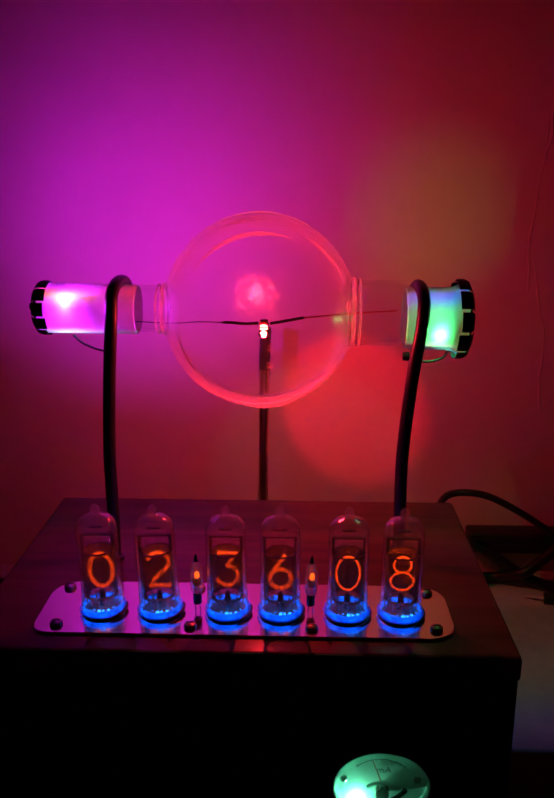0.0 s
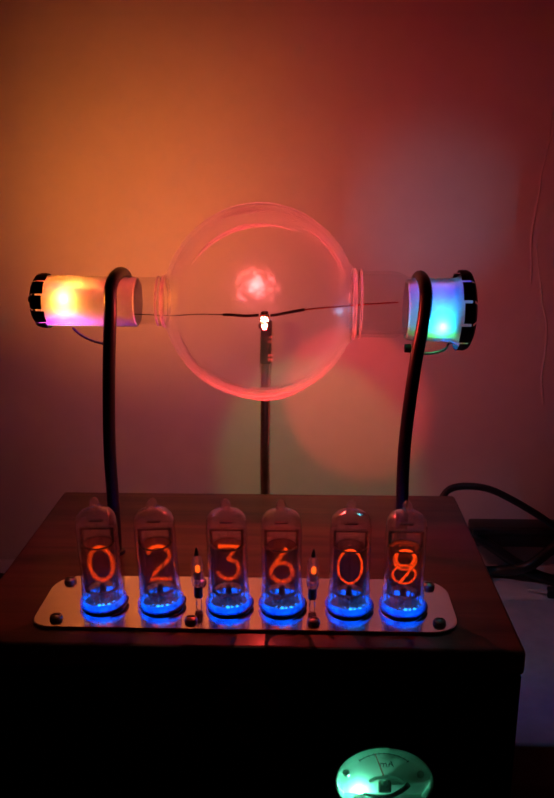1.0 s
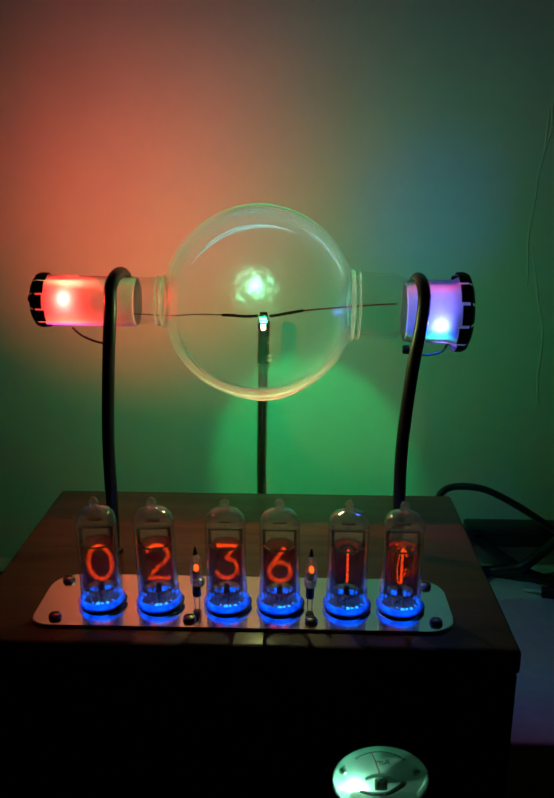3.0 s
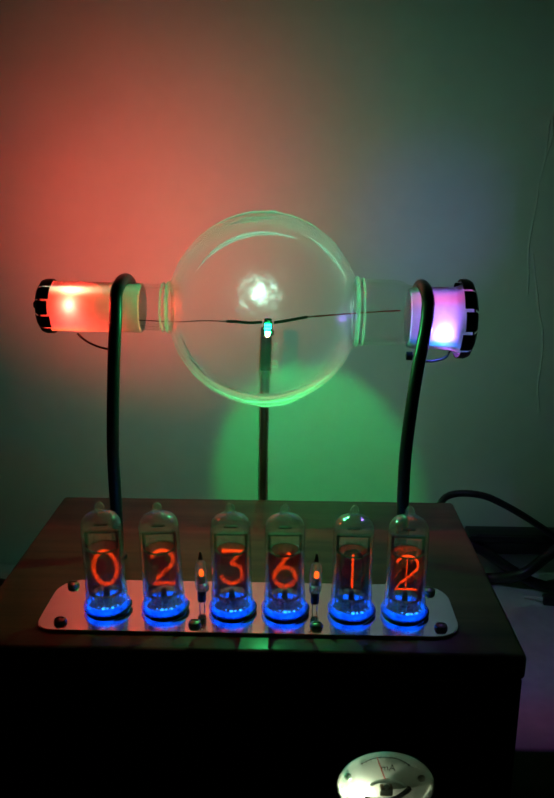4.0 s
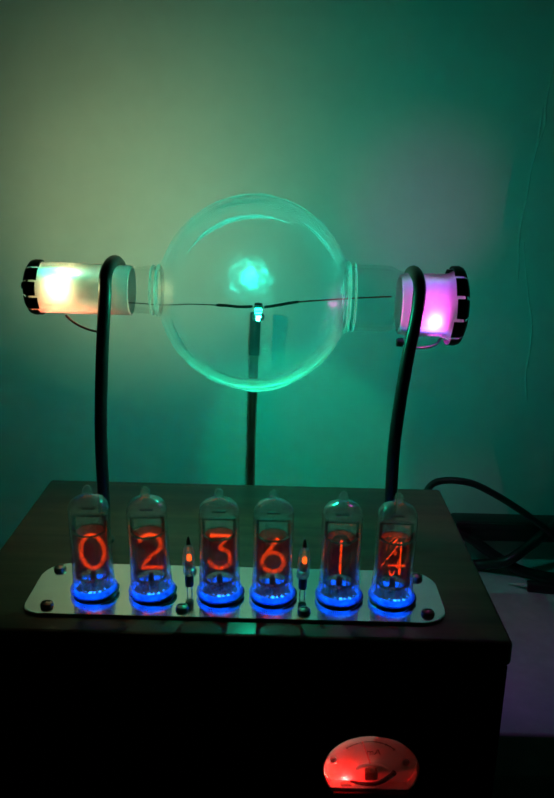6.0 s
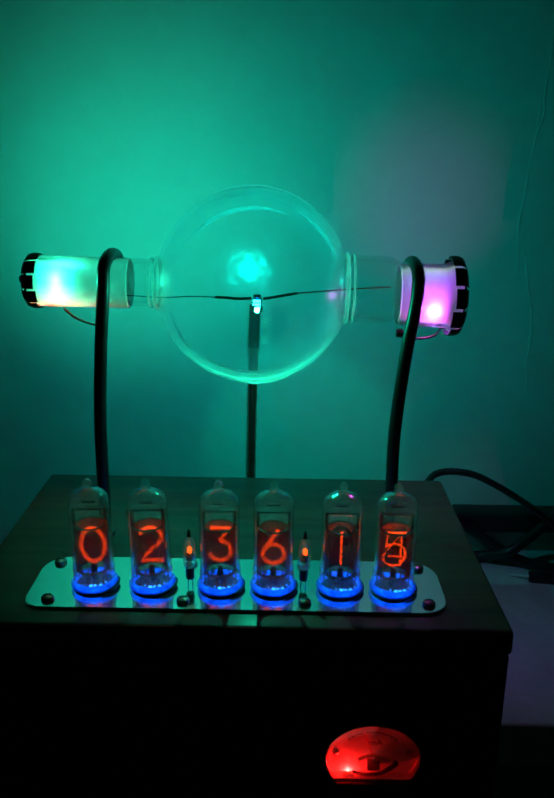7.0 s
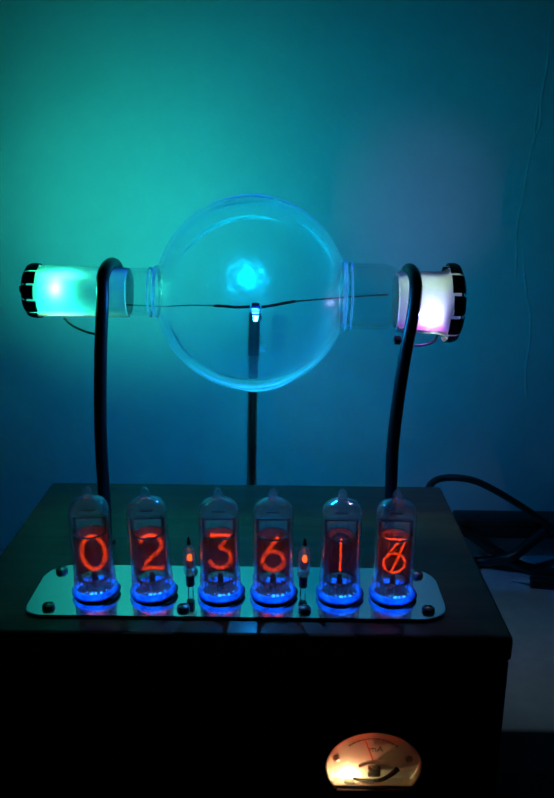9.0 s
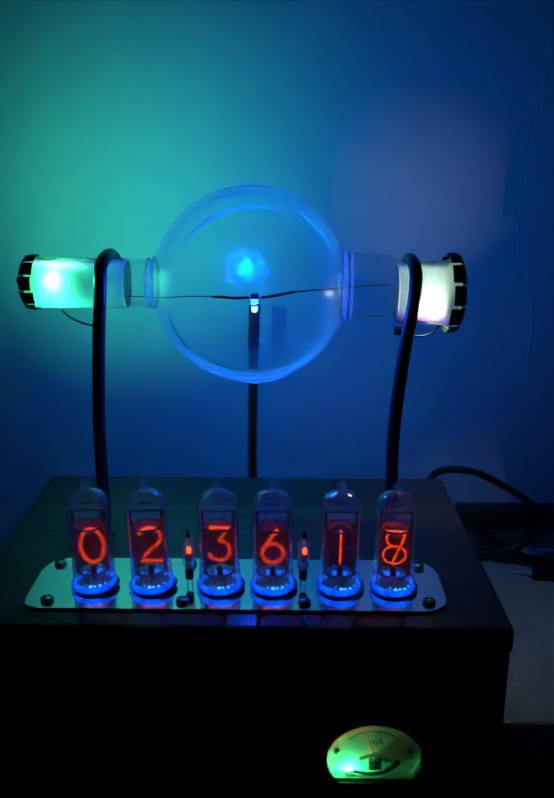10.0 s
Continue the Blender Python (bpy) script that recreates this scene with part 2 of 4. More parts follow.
GLOBE_TINTS = [(0, (0.95, 0.02, 0.03)), (1.5, (0.85, 0.06, 0.04)), (2.2, (0.75, 0.08, 0.07)), (2.7, (0.45, 0.22, 0.1)), (3.3, (0.12, 0.5, 0.13)), (4.0, (0.03, 0.6, 0.15)), (5.0, (0.005, 0.6, 0.22)), (6.0, (0.005, 0.55, 0.3)),
               (7.5, (0.005, 0.5, 0.27)), (8.2, (0.005, 0.45, 0.38)), (8.7, (0.005, 0.3, 0.6)), (9.3, (0.005, 0.13, 0.95)), (10, (0.005, 0.05, 1.0))]
RIGHT_TINTS = [(0, (0.04, 0.5, 0.09)), (0.6, (0.03, 0.55, 0.22)), (1.1, (0.015, 0.4, 0.8)), (2.0, (0.005, 0.10, 1)), (2.8, (0.02, 0.10, 1)), (3.8, (0.25, 0.16, 0.95)),
               (4.6, (0.42, 0.16, 0.95)), (5.3, (0.95, 0.08, 0.5)), (6.4, (0.7, 0.06, 0.65)), (7.8, (0.32, 0.08, 0.95)), (9, (0.3, 0.3, 0.7)), (10, (0.42, 0.62, 0.42))]
DIAL_TINTS = [(0, (0.10, 0.8, 0.45)), (2.7, (0.10, 0.75, 0.48)), (3.9, (0.7, 0.85, 0.55)), (4.7, (0.9, 0.6, 0.5)), (5.3, (1, 0.2, 0.2)), (5.8, (1, 0.005, 0.005)),
              (8.6, (1, 0.006, 0.005)), (8.9, (1, 0.45, 0.2)), (9.15, (0.6, 0.7, 0.3)), (9.4, (0.02, 0.75, 0.2)), (10.2, (0.01, 0.75, 0.2))]

WALL_PAINT = mat("wall_paint", (0.72, 0.70, 0.67), 0.8, 0, 0.06, 9, 0.25)
TABLE_TOP = mat("table_top", (0.8, 0.8, 0.8), 0.5, 0, 0.18, 14, 0.1)
DARK_FLOOR = mat("dark_floor", (0.06, 0.05, 0.045), 0.6, 0, 0.3, 5, 0.1)
# Lid tone raised for the light it gets; body wood near black
LID_WOOD = wood_mat("lid_wood", (0.045, 0.018, 0.010), (0.13, 0.055, 0.03))
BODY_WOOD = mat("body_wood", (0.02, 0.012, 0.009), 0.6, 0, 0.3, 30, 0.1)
STEEL = mat("polished_steel", (0.80, 0.78, 0.76), 0.13, 1.0, 0.06, 25, 0.02)
SCREW = mat("screw_steel", (0.35, 0.32, 0.28), 0.3, 1.0, 0.3, 200, 0.05)
DARK_WIRE = mat("cathode_wire", (0.11, 0.085, 0.075), 0.7, 0.0, 0.3, 400, spec=0.2)
BLACK_WIRE = mat("blackened_strip", (0.015, 0.013, 0.013), 0.5, 0.2, 0.3, 300)
GRID_WIRE = mat("anode_wire", (0.30, 0.27, 0.25), 0.45, 0.6, 0.2, 400)
MESH_WIRE = mat("mesh_wire", (0.07, 0.06, 0.055), 0.5, 0.3, 0.2, 400)
MICA = mat("mica_disc", (0.09, 0.07, 0.06), 0.35, 0.0, 0.3, 150, 0.05)
SHIELD = mat("back_shield", (0.17, 0.14, 0.13), 0.55, 0.2, 0.2, 300)
RUBBER = mat("black_rubber", (0.018, 0.017, 0.018), 0.34, 0, 0.3, 120, 0.08)
TAPE = mat("black_tape", (0.012, 0.011, 0.011), 0.45, 0, 0.3, 150, 0.1)
COPPER = mat("copper_pipe", (0.62, 0.36, 0.26), 0.28, 1.0, 0.2, 80, 0.04)
BRASS = mat("old_brass", (0.20, 0.13, 0.06), 0.42, 1.0, 0.4, 90, 0.15)
WHITE_CORE = mat("white_core", (0.85, 0.85, 0.85), 0.7, 0, 0.04, 80)
RED_WIRE = mat("red_wire", (0.8, 0.10, 0.09), 0.4, 0, 0.15, 200)
DIAL_PAINT = mat("dial_paint", (0.72, 0.74, 0.70), 0.5, 0, 0.06, 120)
COIL = mat("coil_bakelite", (0.10, 0.045, 0.02), 0.45, 0, 0.4, 200, 0.1)
METER_BLACK = mat("meter_bakelite", (0.012, 0.012, 0.013), 0.35, 0, 0.2, 100)
PALE_PLASTIC = mat("pale_plastic", (0.7, 0.7, 0.68), 0.4, 0, 0.1, 100)
NEON = glow("neon_glow", (1.0, 0.055, 0.003), 2.7)
def mottled(m, scale, low, high):
    """Uneven glow: bright and dim patches painted into the emission strength."""
    t, n = m.node_tree, m.node_tree.nodes
    co, no, mr = n.new("ShaderNodeTexCoord"), n.new("ShaderNodeTexNoise"), n.new("ShaderNodeMapRange")
    no.inputs["Scale"].default_value, no.inputs["Detail"].default_value = scale, 3
    mr.inputs["From Min"].default_value, mr.inputs["From Max"].default_value = 0.34, 0.66
    mr.inputs["To Min"].default_value, mr.inputs["To Max"].default_value = low, high
    t.links.new(co.outputs["Object"], no.inputs["Vector"])
    t.links.new(no.outputs[0], mr.inputs["Value"])
    t.links.new(mr.outputs[0], n["Emission"].inputs[1])
    return m


# Painted patches stand in for the mesh breaking up the digit glow
NEON = mottled(NEON, 1300, 0.5, 3.0)
# Halo of the lit digits, painted as a part-clear glowing sheath
GAS_HALO = glow("gas_halo", (1.0, 0.055, 0.004), 1.0)
NEON_SOFT = glow("neon_electrode_glow", (1.0, 0.10, 0.008), 2.2)
BLUE = glow("blue_led_glow", (0.001, 0.11, 1.0), 1.5)
BLUE_HOT = glow("blue_sparkle", (0.015, 0.26, 1.0), 5.0)
BLUE = mottled(BLUE, 420, 0.5, 3.6)
_n = GAS_HALO.node_tree.nodes
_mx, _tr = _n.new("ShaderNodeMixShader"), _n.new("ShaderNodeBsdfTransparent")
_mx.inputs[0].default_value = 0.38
GAS_HALO.node_tree.links.new(_tr.outputs[0], _mx.inputs[1])
GAS_HALO.node_tree.links.new(_n["Emission"].outputs[0], _mx.inputs[2])
GAS_HALO.node_tree.links.new(_mx.outputs[0], _n["Material Output"].inputs[0])
GLOBE_GLASS = thick_glass("flask_glass", 0.007)
TUBE_GLASS = thin_glass("tube_glass", (0.97, 0.97, 0.975), 0.10)
COLLAR = frosted("blue_tinted_collar", 0.55)
# Clear plastic tinted blue: part of the LED glow is in its colour
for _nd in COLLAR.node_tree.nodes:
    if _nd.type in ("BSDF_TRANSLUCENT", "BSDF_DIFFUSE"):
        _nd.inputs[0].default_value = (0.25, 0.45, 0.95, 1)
WELD_GLASS = frosted("weld_glass", 0.62)
HIGHLIGHT_GLASS = frosted("highlight_glass", 0.35)
FOOT_GLASS = frosted("foot_glass", 0.80)
GROUND = frosted("ground_glass", 0.30)
MILKY = frosted("milky_lens", 0.10)
DIE_LENS = frosted("die_lens", 0.6)
FAINT_PRINT = frosted("faint_print", 0.95)


# ---- mesh helpers ----
def mesh_from(bm, name, material, smooth=True):
    bmesh.ops.recalc_face_normals(bm, faces=bm.faces)
    me = bpy.data.meshes.new(name)
    bm.to_mesh(me)
    bm.free()
    for mt in (material if isinstance(material, (list, tuple)) else [material]):
        me.materials.append(mt)
    if smooth:
        me.polygons.foreach_set("use_smooth", [True] * len(me.polygons))
        me.set_sharp_from_angle(angle=radians(35))
    return me


def part(name, bm, material, parent=None, label="", smooth=True):
    ob = new(name, mesh_from(bm, name, material, smooth))
    if parent is not None:
        ob.parent = parent
    if label:
        ob["label"] = label
    return ob


def thing(name, place, label, category, group="", kind="", turn=(0, 0, 0)):
    ob = new(name)
    ob.empty_display_size = 0.01
    ob.matrix_world = pose(*place, *turn)
    return tagged(ob, label, category, group, kind)


def box(bm, x0, x1, y0, y1, z0, z1, bevel=0.0, mat_index=0):
    r = bmesh.ops.create_cube(bm, size=1)
    vs = r["verts"]
    for v in vs:
        v.co = Vector(((x0 + x1) / 2 + v.co.x * (x1 - x0), (y0 + y1) / 2 + v.co.y * (y1 - y0), (z0 + z1) / 2 + v.co.z * (z1 - z0)))
    fs = {f for v in vs for f in v.link_faces}
    for f in fs:
        f.material_index = mat_index
    if bevel:
        es = list({e for v in vs for e in v.link_edges})
        bmesh.ops.bevel(bm, geom=es, offset=bevel, segments=3, profile=0.5, affect="EDGES")
    return bm


def lathe(bm, profile, axis="Z", seg=40, origin=(0, 0, 0), closed=False, mat_index=0):
    """Turns a list of (radius, along) about an axis."""
    rings = []
    for r, a in profile:
        ring = []
        for i in range(seg if r > 1e-7 else 1):
            w = 2 * math.pi * i / seg
            c, s = r * math.cos(w), r * math.sin(w)
            p = {"Z": (c, s, a), "X": (a, c, s), "Y": (c, a, s)}[axis]
            ring.append(bm.verts.new(Vector(p) + Vector(origin)))
        rings.append(ring)
    pairs = list(zip(rings, rings[1:])) + ([(rings[-1], rings[0])] if closed else [])
    for a, b in pairs:
        for i in range(seg):
            j = (i + 1) % seg
            q = [a[i % len(a)], a[j % len(a)], b[j % len(b)], b[i % len(b)]]
            q = list(dict.fromkeys(q))
            if len(q) > 2:
                bm.faces.new(q).material_index = mat_index
    return bm


def smooth_line(pts, steps=6):
    pts = [Vector(p) for p in pts]
    out = []
    for i in range(len(pts) - 1):
        p0, p1, p2, p3 = pts[max(i - 1, 0)], pts[i], pts[i + 1], pts[min(i + 2, len(pts) - 1)]
        for k in range(steps):
            s = k / steps
            out.append(0.5 * ((2 * p1) + (p2 - p0) * s + (2 * p0 - 5 * p1 + 4 * p2 - p3) * s * s + (3 * p1 - p0 - 3 * p2 + p3) * s ** 3))
    return out + [pts[-1]]


def sweep(bm, pts, radius, seg=12, loop=False, mat_index=0, flat=1.0):
    """A round rod along a line; radius may be one number or one for each point."""
    pts = [Vector(p) for p in pts]
    n = len(pts)
    rad = radius if isinstance(radius, (list, tuple)) else [radius] * n
    up, rings = None, []
    for i in range(n):
        a, b = (pts[i - 1], pts[(i + 1) % n]) if loop else (pts[max(i - 1, 0)], pts[min(i + 1, n - 1)])
        d = (b - a).normalized()
        if up is None:
            up = d.orthogonal().normalized()
        up = (up - d * up.dot(d)).normalized()
        side = d.cross(up)
        rings.append([bm.verts.new(pts[i] + rad[i] * (math.cos(2 * math.pi * k / seg) * up + math.sin(2 * math.pi * k / seg) * side)) for k in range(seg)])
    for a, b in list(zip(rings, rings[1:])) + ([(rings[-1], rings[0])] if loop else []):
        for k in range(seg):
            j = (k + 1) % seg
            bm.faces.new((a[k], a[j], b[j], b[k])).material_index = mat_index
    if not loop:
        bm.faces.new(rings[0][::-1]).material_index = mat_index
        bm.faces.new(rings[-1]).material_index = mat_index
    return bm


def B():
    return bmesh.new()


# ---- the setting ----
def setting():
    bm = box(B(), -1.6, 1.6, WALL, WALL + 0.12, -0.75, 1.8)
    tagged(part("wall_north", bm, WALL_PAINT, smooth=False), "matt off-white plaster wall behind the clock", "wall", kind="structure")
    bm = box(B(), -1.6, 1.6, -2.32, -2.2, -0.75, 1.8)
    tagged(part("wall_south", bm, WALL_PAINT, smooth=False), "matt off-white plaster wall of the dark room", "wall", kind="structure")
    for nm, x in (("wall_west", -1.72), ("wall_east", 1.6)):
        bm = box(B(), x, x + 0.12, -2.32, WALL + 0.12, -0.75, 1.8)
        tagged(part(nm, bm, WALL_PAINT, smooth=False), "matt off-white plaster side wall of the dark room", "wall", kind="structure")
    bm = box(B(), -1.72, 1.72, -2.32, WALL + 0.12, -0.85, -0.75)
    tagged(part("floor", bm, DARK_FLOOR, smooth=False), "dark floor below the table", "floor", kind="structure")
    bm = box(B(), -1.72, 1.72, -2.32, WALL + 0.12, 1.8, 1.9)
    tagged(part("ceiling", bm, WALL_PAINT, smooth=False), "plain white ceiling of the dark room", "ceiling", kind="structure")
    # ridges where the paint has cracked
    crack = thing("wall_crack", (0, WALL, TOP), "thin raised paint cracks running down the wall", "crack", kind="structure")
    for pts in ([(0.196, 0.29), (0.197, 0.262), (0.195, 0.238), (0.196, 0.225), (0.193, 0.213), (0.190, 0.196), (0.189, 0.178), (0.187, 0.160), (0.1865, 0.148), (0.188, 0.132), (0.1885, 0.118)],
                [(0.193, 0.236), (0.1925, 0.215), (0.191, 0.20)],
                [(0.190, 0.146), (0.194, 0.125), (0.198, 0.105), (0.202, 0.09), (0.203, 0.07), (0.202, 0.05), (0.205, 0.03)]):
        line = smooth_line([(x + 0.0005, 0.0003, z) for x, z in pts], 5)
        part("ridge", sweep(B(), line, [0.0008 + 0.0004 * noise.noise(p * 90) for p in line], 6), WALL_PAINT, crack)
    table = thing("table", (0, 0, 0), "pale grey laminate table top with scuffs, against the wall", "table")
    part("tabletop", box(B(), -0.75, 0.75, 0.080, WALL - 0.002, -0.028, 0.0, 0.002), TABLE_TOP, table)
    for x in (-0.7, 0.7):
        for y in (0.11, 0.25):
            part("leg", box(B(), x - 0.02, x + 0.02, y - 0.02, y + 0.02, -0.75, -0.028, 0.003), DARK_FLOOR, table)


# ---- the wooden box ----
X0, X1, Y0, Y1 = -0.123, 0.124, 0.012, 0.184


def wooden_box():
    b = thing("wooden_box", (0, 0, 0), "wooden clock case with a near black body and a reddish brown lid", "box")
    part("lid", box(B(), X0, X1, Y0, Y1, TOP - 0.012, TOP, 0.0022), LID_WOOD, b, "reddish brown polished lid")
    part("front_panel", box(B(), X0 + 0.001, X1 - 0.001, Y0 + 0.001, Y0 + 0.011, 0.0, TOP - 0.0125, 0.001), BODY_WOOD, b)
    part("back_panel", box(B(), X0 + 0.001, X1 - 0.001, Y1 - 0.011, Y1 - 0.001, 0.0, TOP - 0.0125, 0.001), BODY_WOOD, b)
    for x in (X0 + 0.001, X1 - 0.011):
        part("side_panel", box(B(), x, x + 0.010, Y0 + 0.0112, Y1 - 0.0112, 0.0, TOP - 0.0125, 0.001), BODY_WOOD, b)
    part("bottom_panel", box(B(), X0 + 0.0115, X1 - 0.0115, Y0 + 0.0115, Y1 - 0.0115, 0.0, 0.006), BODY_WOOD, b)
    latch = part("latch", lathe(B(), [(0, -0.0012), (0.0125, -0.0012), (0.0138, -0.0004), (0.014, 0.0009)], "Y", 32, (0.0055, Y0, TOP - 0.030)), BRASS, b, "tarnished brass latch plate")
    part("hasp", box(B(), -0.0015, 0.0125, Y0 - 0.0032, Y0 - 0.0012, TOP - 0.036, TOP - 0.014, 0.0009), BRASS, latch)
    part("lock_loop", sweep(B(), [(0.0055 + 0.0042 * math.cos(a * math.pi / 8), Y0 - 0.004, TOP - 0.040 + 0.0042 * math.sin(a * math.pi / 8)) for a in range(16)], 0.0009, 8, True), BRASS, latch)
    for dx, dz in ((-0.010, 0.006), (0.010, 0.006), (-0.0085, -0.0075), (0.0085, -0.0075)):
        part("rivet", lathe(B(), [(0.0014, 0), (0.0011, -0.0007), (0, -0.001)], "Y", 10, (0.0055 + dx, Y0 - 0.0012, TOP - 0.030 + dz)), BRASS, latch)
    part("knob", lathe(B(), [(0.0016, 0.001), (0.0016, -0.002), (0.0024, -0.003), (0.0022, -0.0048), (0, -0.0055)], "Y", 16, (0.083, Y0, TOP - 0.043)), BRASS, b, "small brass knob")


# ---- mounting plate ----
def mounting_plate():
    p = thing("mounting_plate", (0, 0, TOP), "polished steel plate with cut corners screwed to the lid", "plate")
    x0, x1, y0, y1 = -0.0925, 0.0985, 0.0240, 0.0710
    outline = []
    for cx, cy, r, a in ((x1, y0, 0.0115, -90), (x1, y1, 0.0125, 0), (x0, y1, 0.0125, 90), (x0, y0, 0.0075, 180)):
        ox, oy = cx + (-r if cx > 0 else r), cy + (r if cy < 0.04 else -r)
        outline += [(ox + r * math.cos(radians(a + k * 15)), oy + r * math.sin(radians(a + k * 15))) for k in range(7)]
    bm = B()
    lo = [bm.verts.new((x, y, 0.0)) for x, y in outline]
    hi = [bm.verts.new((x, y, 0.0015)) for x, y in outline]
    bm.faces.new(lo[::-1])
    top = bm.faces.new(hi)
    for i in range(len(lo)):
        j = (i + 1) % len(lo)
        bm.faces.new((lo[i], lo[j], hi[j], hi[i]))
    bmesh.ops.bevel(bm, geom=list(top.edges), offset=0.0004, segments=2, affect="EDGES")
    part("sheet", bm, STEEL, p)
    for x, y in ((-0.082, 0.030), (-0.021, 0.030), (0.034, 0.030), (0.090, 0.031), (-0.085, 0.064), (0.090, 0.064), (-0.021, 0.065), (0.034, 0.065)):
        s = part("screw", lathe(B(), [(0.0029, 0), (0.0030, 0.0007), (0.0026, 0.0017), (0.0015, 0.0023), (0, 0.0025)], "Z", 20, (x, y, 0.0015)), SCREW, p, "dull domed screw")
        part("slot", box(B(), x - 0.0016, x + 0.0016, y - 0.00035, y + 0.00035, 0.0036, 0.00412), METER_BLACK, s)


# ---- nixie tubes ----
DIGIT_H, DIGIT_W = 0.0166, 0.0108


def arc(cx, cy, rx, ry, a0, a1, n=14):
    return [(cx + rx * math.cos(radians(a0 + (a1 - a0) * i / n)), cy + ry * math.sin(radians(a0 + (a1 - a0) * i / n))) for i in range(n + 1)]


STROKES = {
    "0": [arc(0.5, 0.5, 0.5, 0.5, 0, 360, 30)],
    "1": [[(0.5, 0.0), (0.5, 1.0)]],
    "2": [arc(0.5, 0.72, 0.46, 0.28, 165, -30, 14) + [(0.62, 0.40), (0.30, 0.22), (0.04, 0.0), (0.98, 0.0)]],
    "3": [[(0.08, 1.0), (0.90, 1.0), (0.46, 0.60)] + arc(0.47, 0.30, 0.48, 0.30, 88, -165, 16)],
    "4": [[(0.74, 0.0), (0.74, 1.0), (0.0, 0.28), (1.0, 0.28)]],
    "5": [[(0.92, 1.0), (0.18, 1.0), (0.10, 0.56)] + arc(0.46, 0.33, 0.48, 0.33, 130, -160, 18)],
    "6": [[(0.70, 1.0), (0.42, 0.74), (0.10, 0.42)], arc(0.5, 0.29, 0.46, 0.29, 0, 360, 24)],
    "7": [[(0.04, 1.0), (0.96, 1.0), (0.40, 0.0)]],
    "8": [arc(0.5, 0.76, 0.37, 0.24, 0, 360, 22), arc(0.5, 0.27, 0.48, 0.27, 0, 360, 24)],
    "9": [[(0.30, 0.0), (0.58, 0.26), (0.90, 0.58)], arc(0.5, 0.71, 0.46, 0.29, 0, 360, 24)],
}


def digit_mesh(d, lit, two_sided=False):
    """A formed cathode wire. A two-sided one glows on one face and is bare metal on the other."""
    bm = B()
    for st in STROKES[d]:
        loop = math.dist(st[0], st[-1]) < 1e-6
        pts = [((u - 0.5) * DIGIT_W, 0.0, v * DIGIT_H) for u, v in (st[:-1] if loop else st)]
        if two_sided:
            for mid, half, idx in ((-0.00012, 0.00056, 0), (0.00018, 0.00070, 1)):
                old = set(bm.verts)
                sweep(bm, [(x, mid, z) for x, y, z in pts], half, 8, loop, idx)
                for v in bm.verts:
                    if v not in old:
                        v.co.y = mid + (v.co.y - mid) * 0.22
        else:
            sweep(bm, pts, 0.00050 if lit else 0.00013, 6, loop, 0)
            # wider sweep: the painted halo round the wire
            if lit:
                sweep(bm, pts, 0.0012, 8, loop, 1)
    return mesh_from(bm, "digit_" + {"0": "zero", "1": "one", "2": "two", "3": "three", "4": "four", "5": "five", "6": "six", "7": "seven", "8": "eight", "9": "nine"}[d], [NEON, DARK_WIRE] if two_sided else ([NEON, GAS_HALO] if lit else DARK_WIRE))


MESH = {}
ORDER = "8945710623"
Z_DIGIT = 0.0115


def cathode(tube, d, kind, depth):
    key = (d, kind)
    if key not in MESH:
        MESH[key] = digit_mesh(d, kind == "lit", kind == "turning")
    ob = new("cathode", MESH[key])
    ob.parent = tube
    ob.location = (0, depth, Z_DIGIT)
    return ob


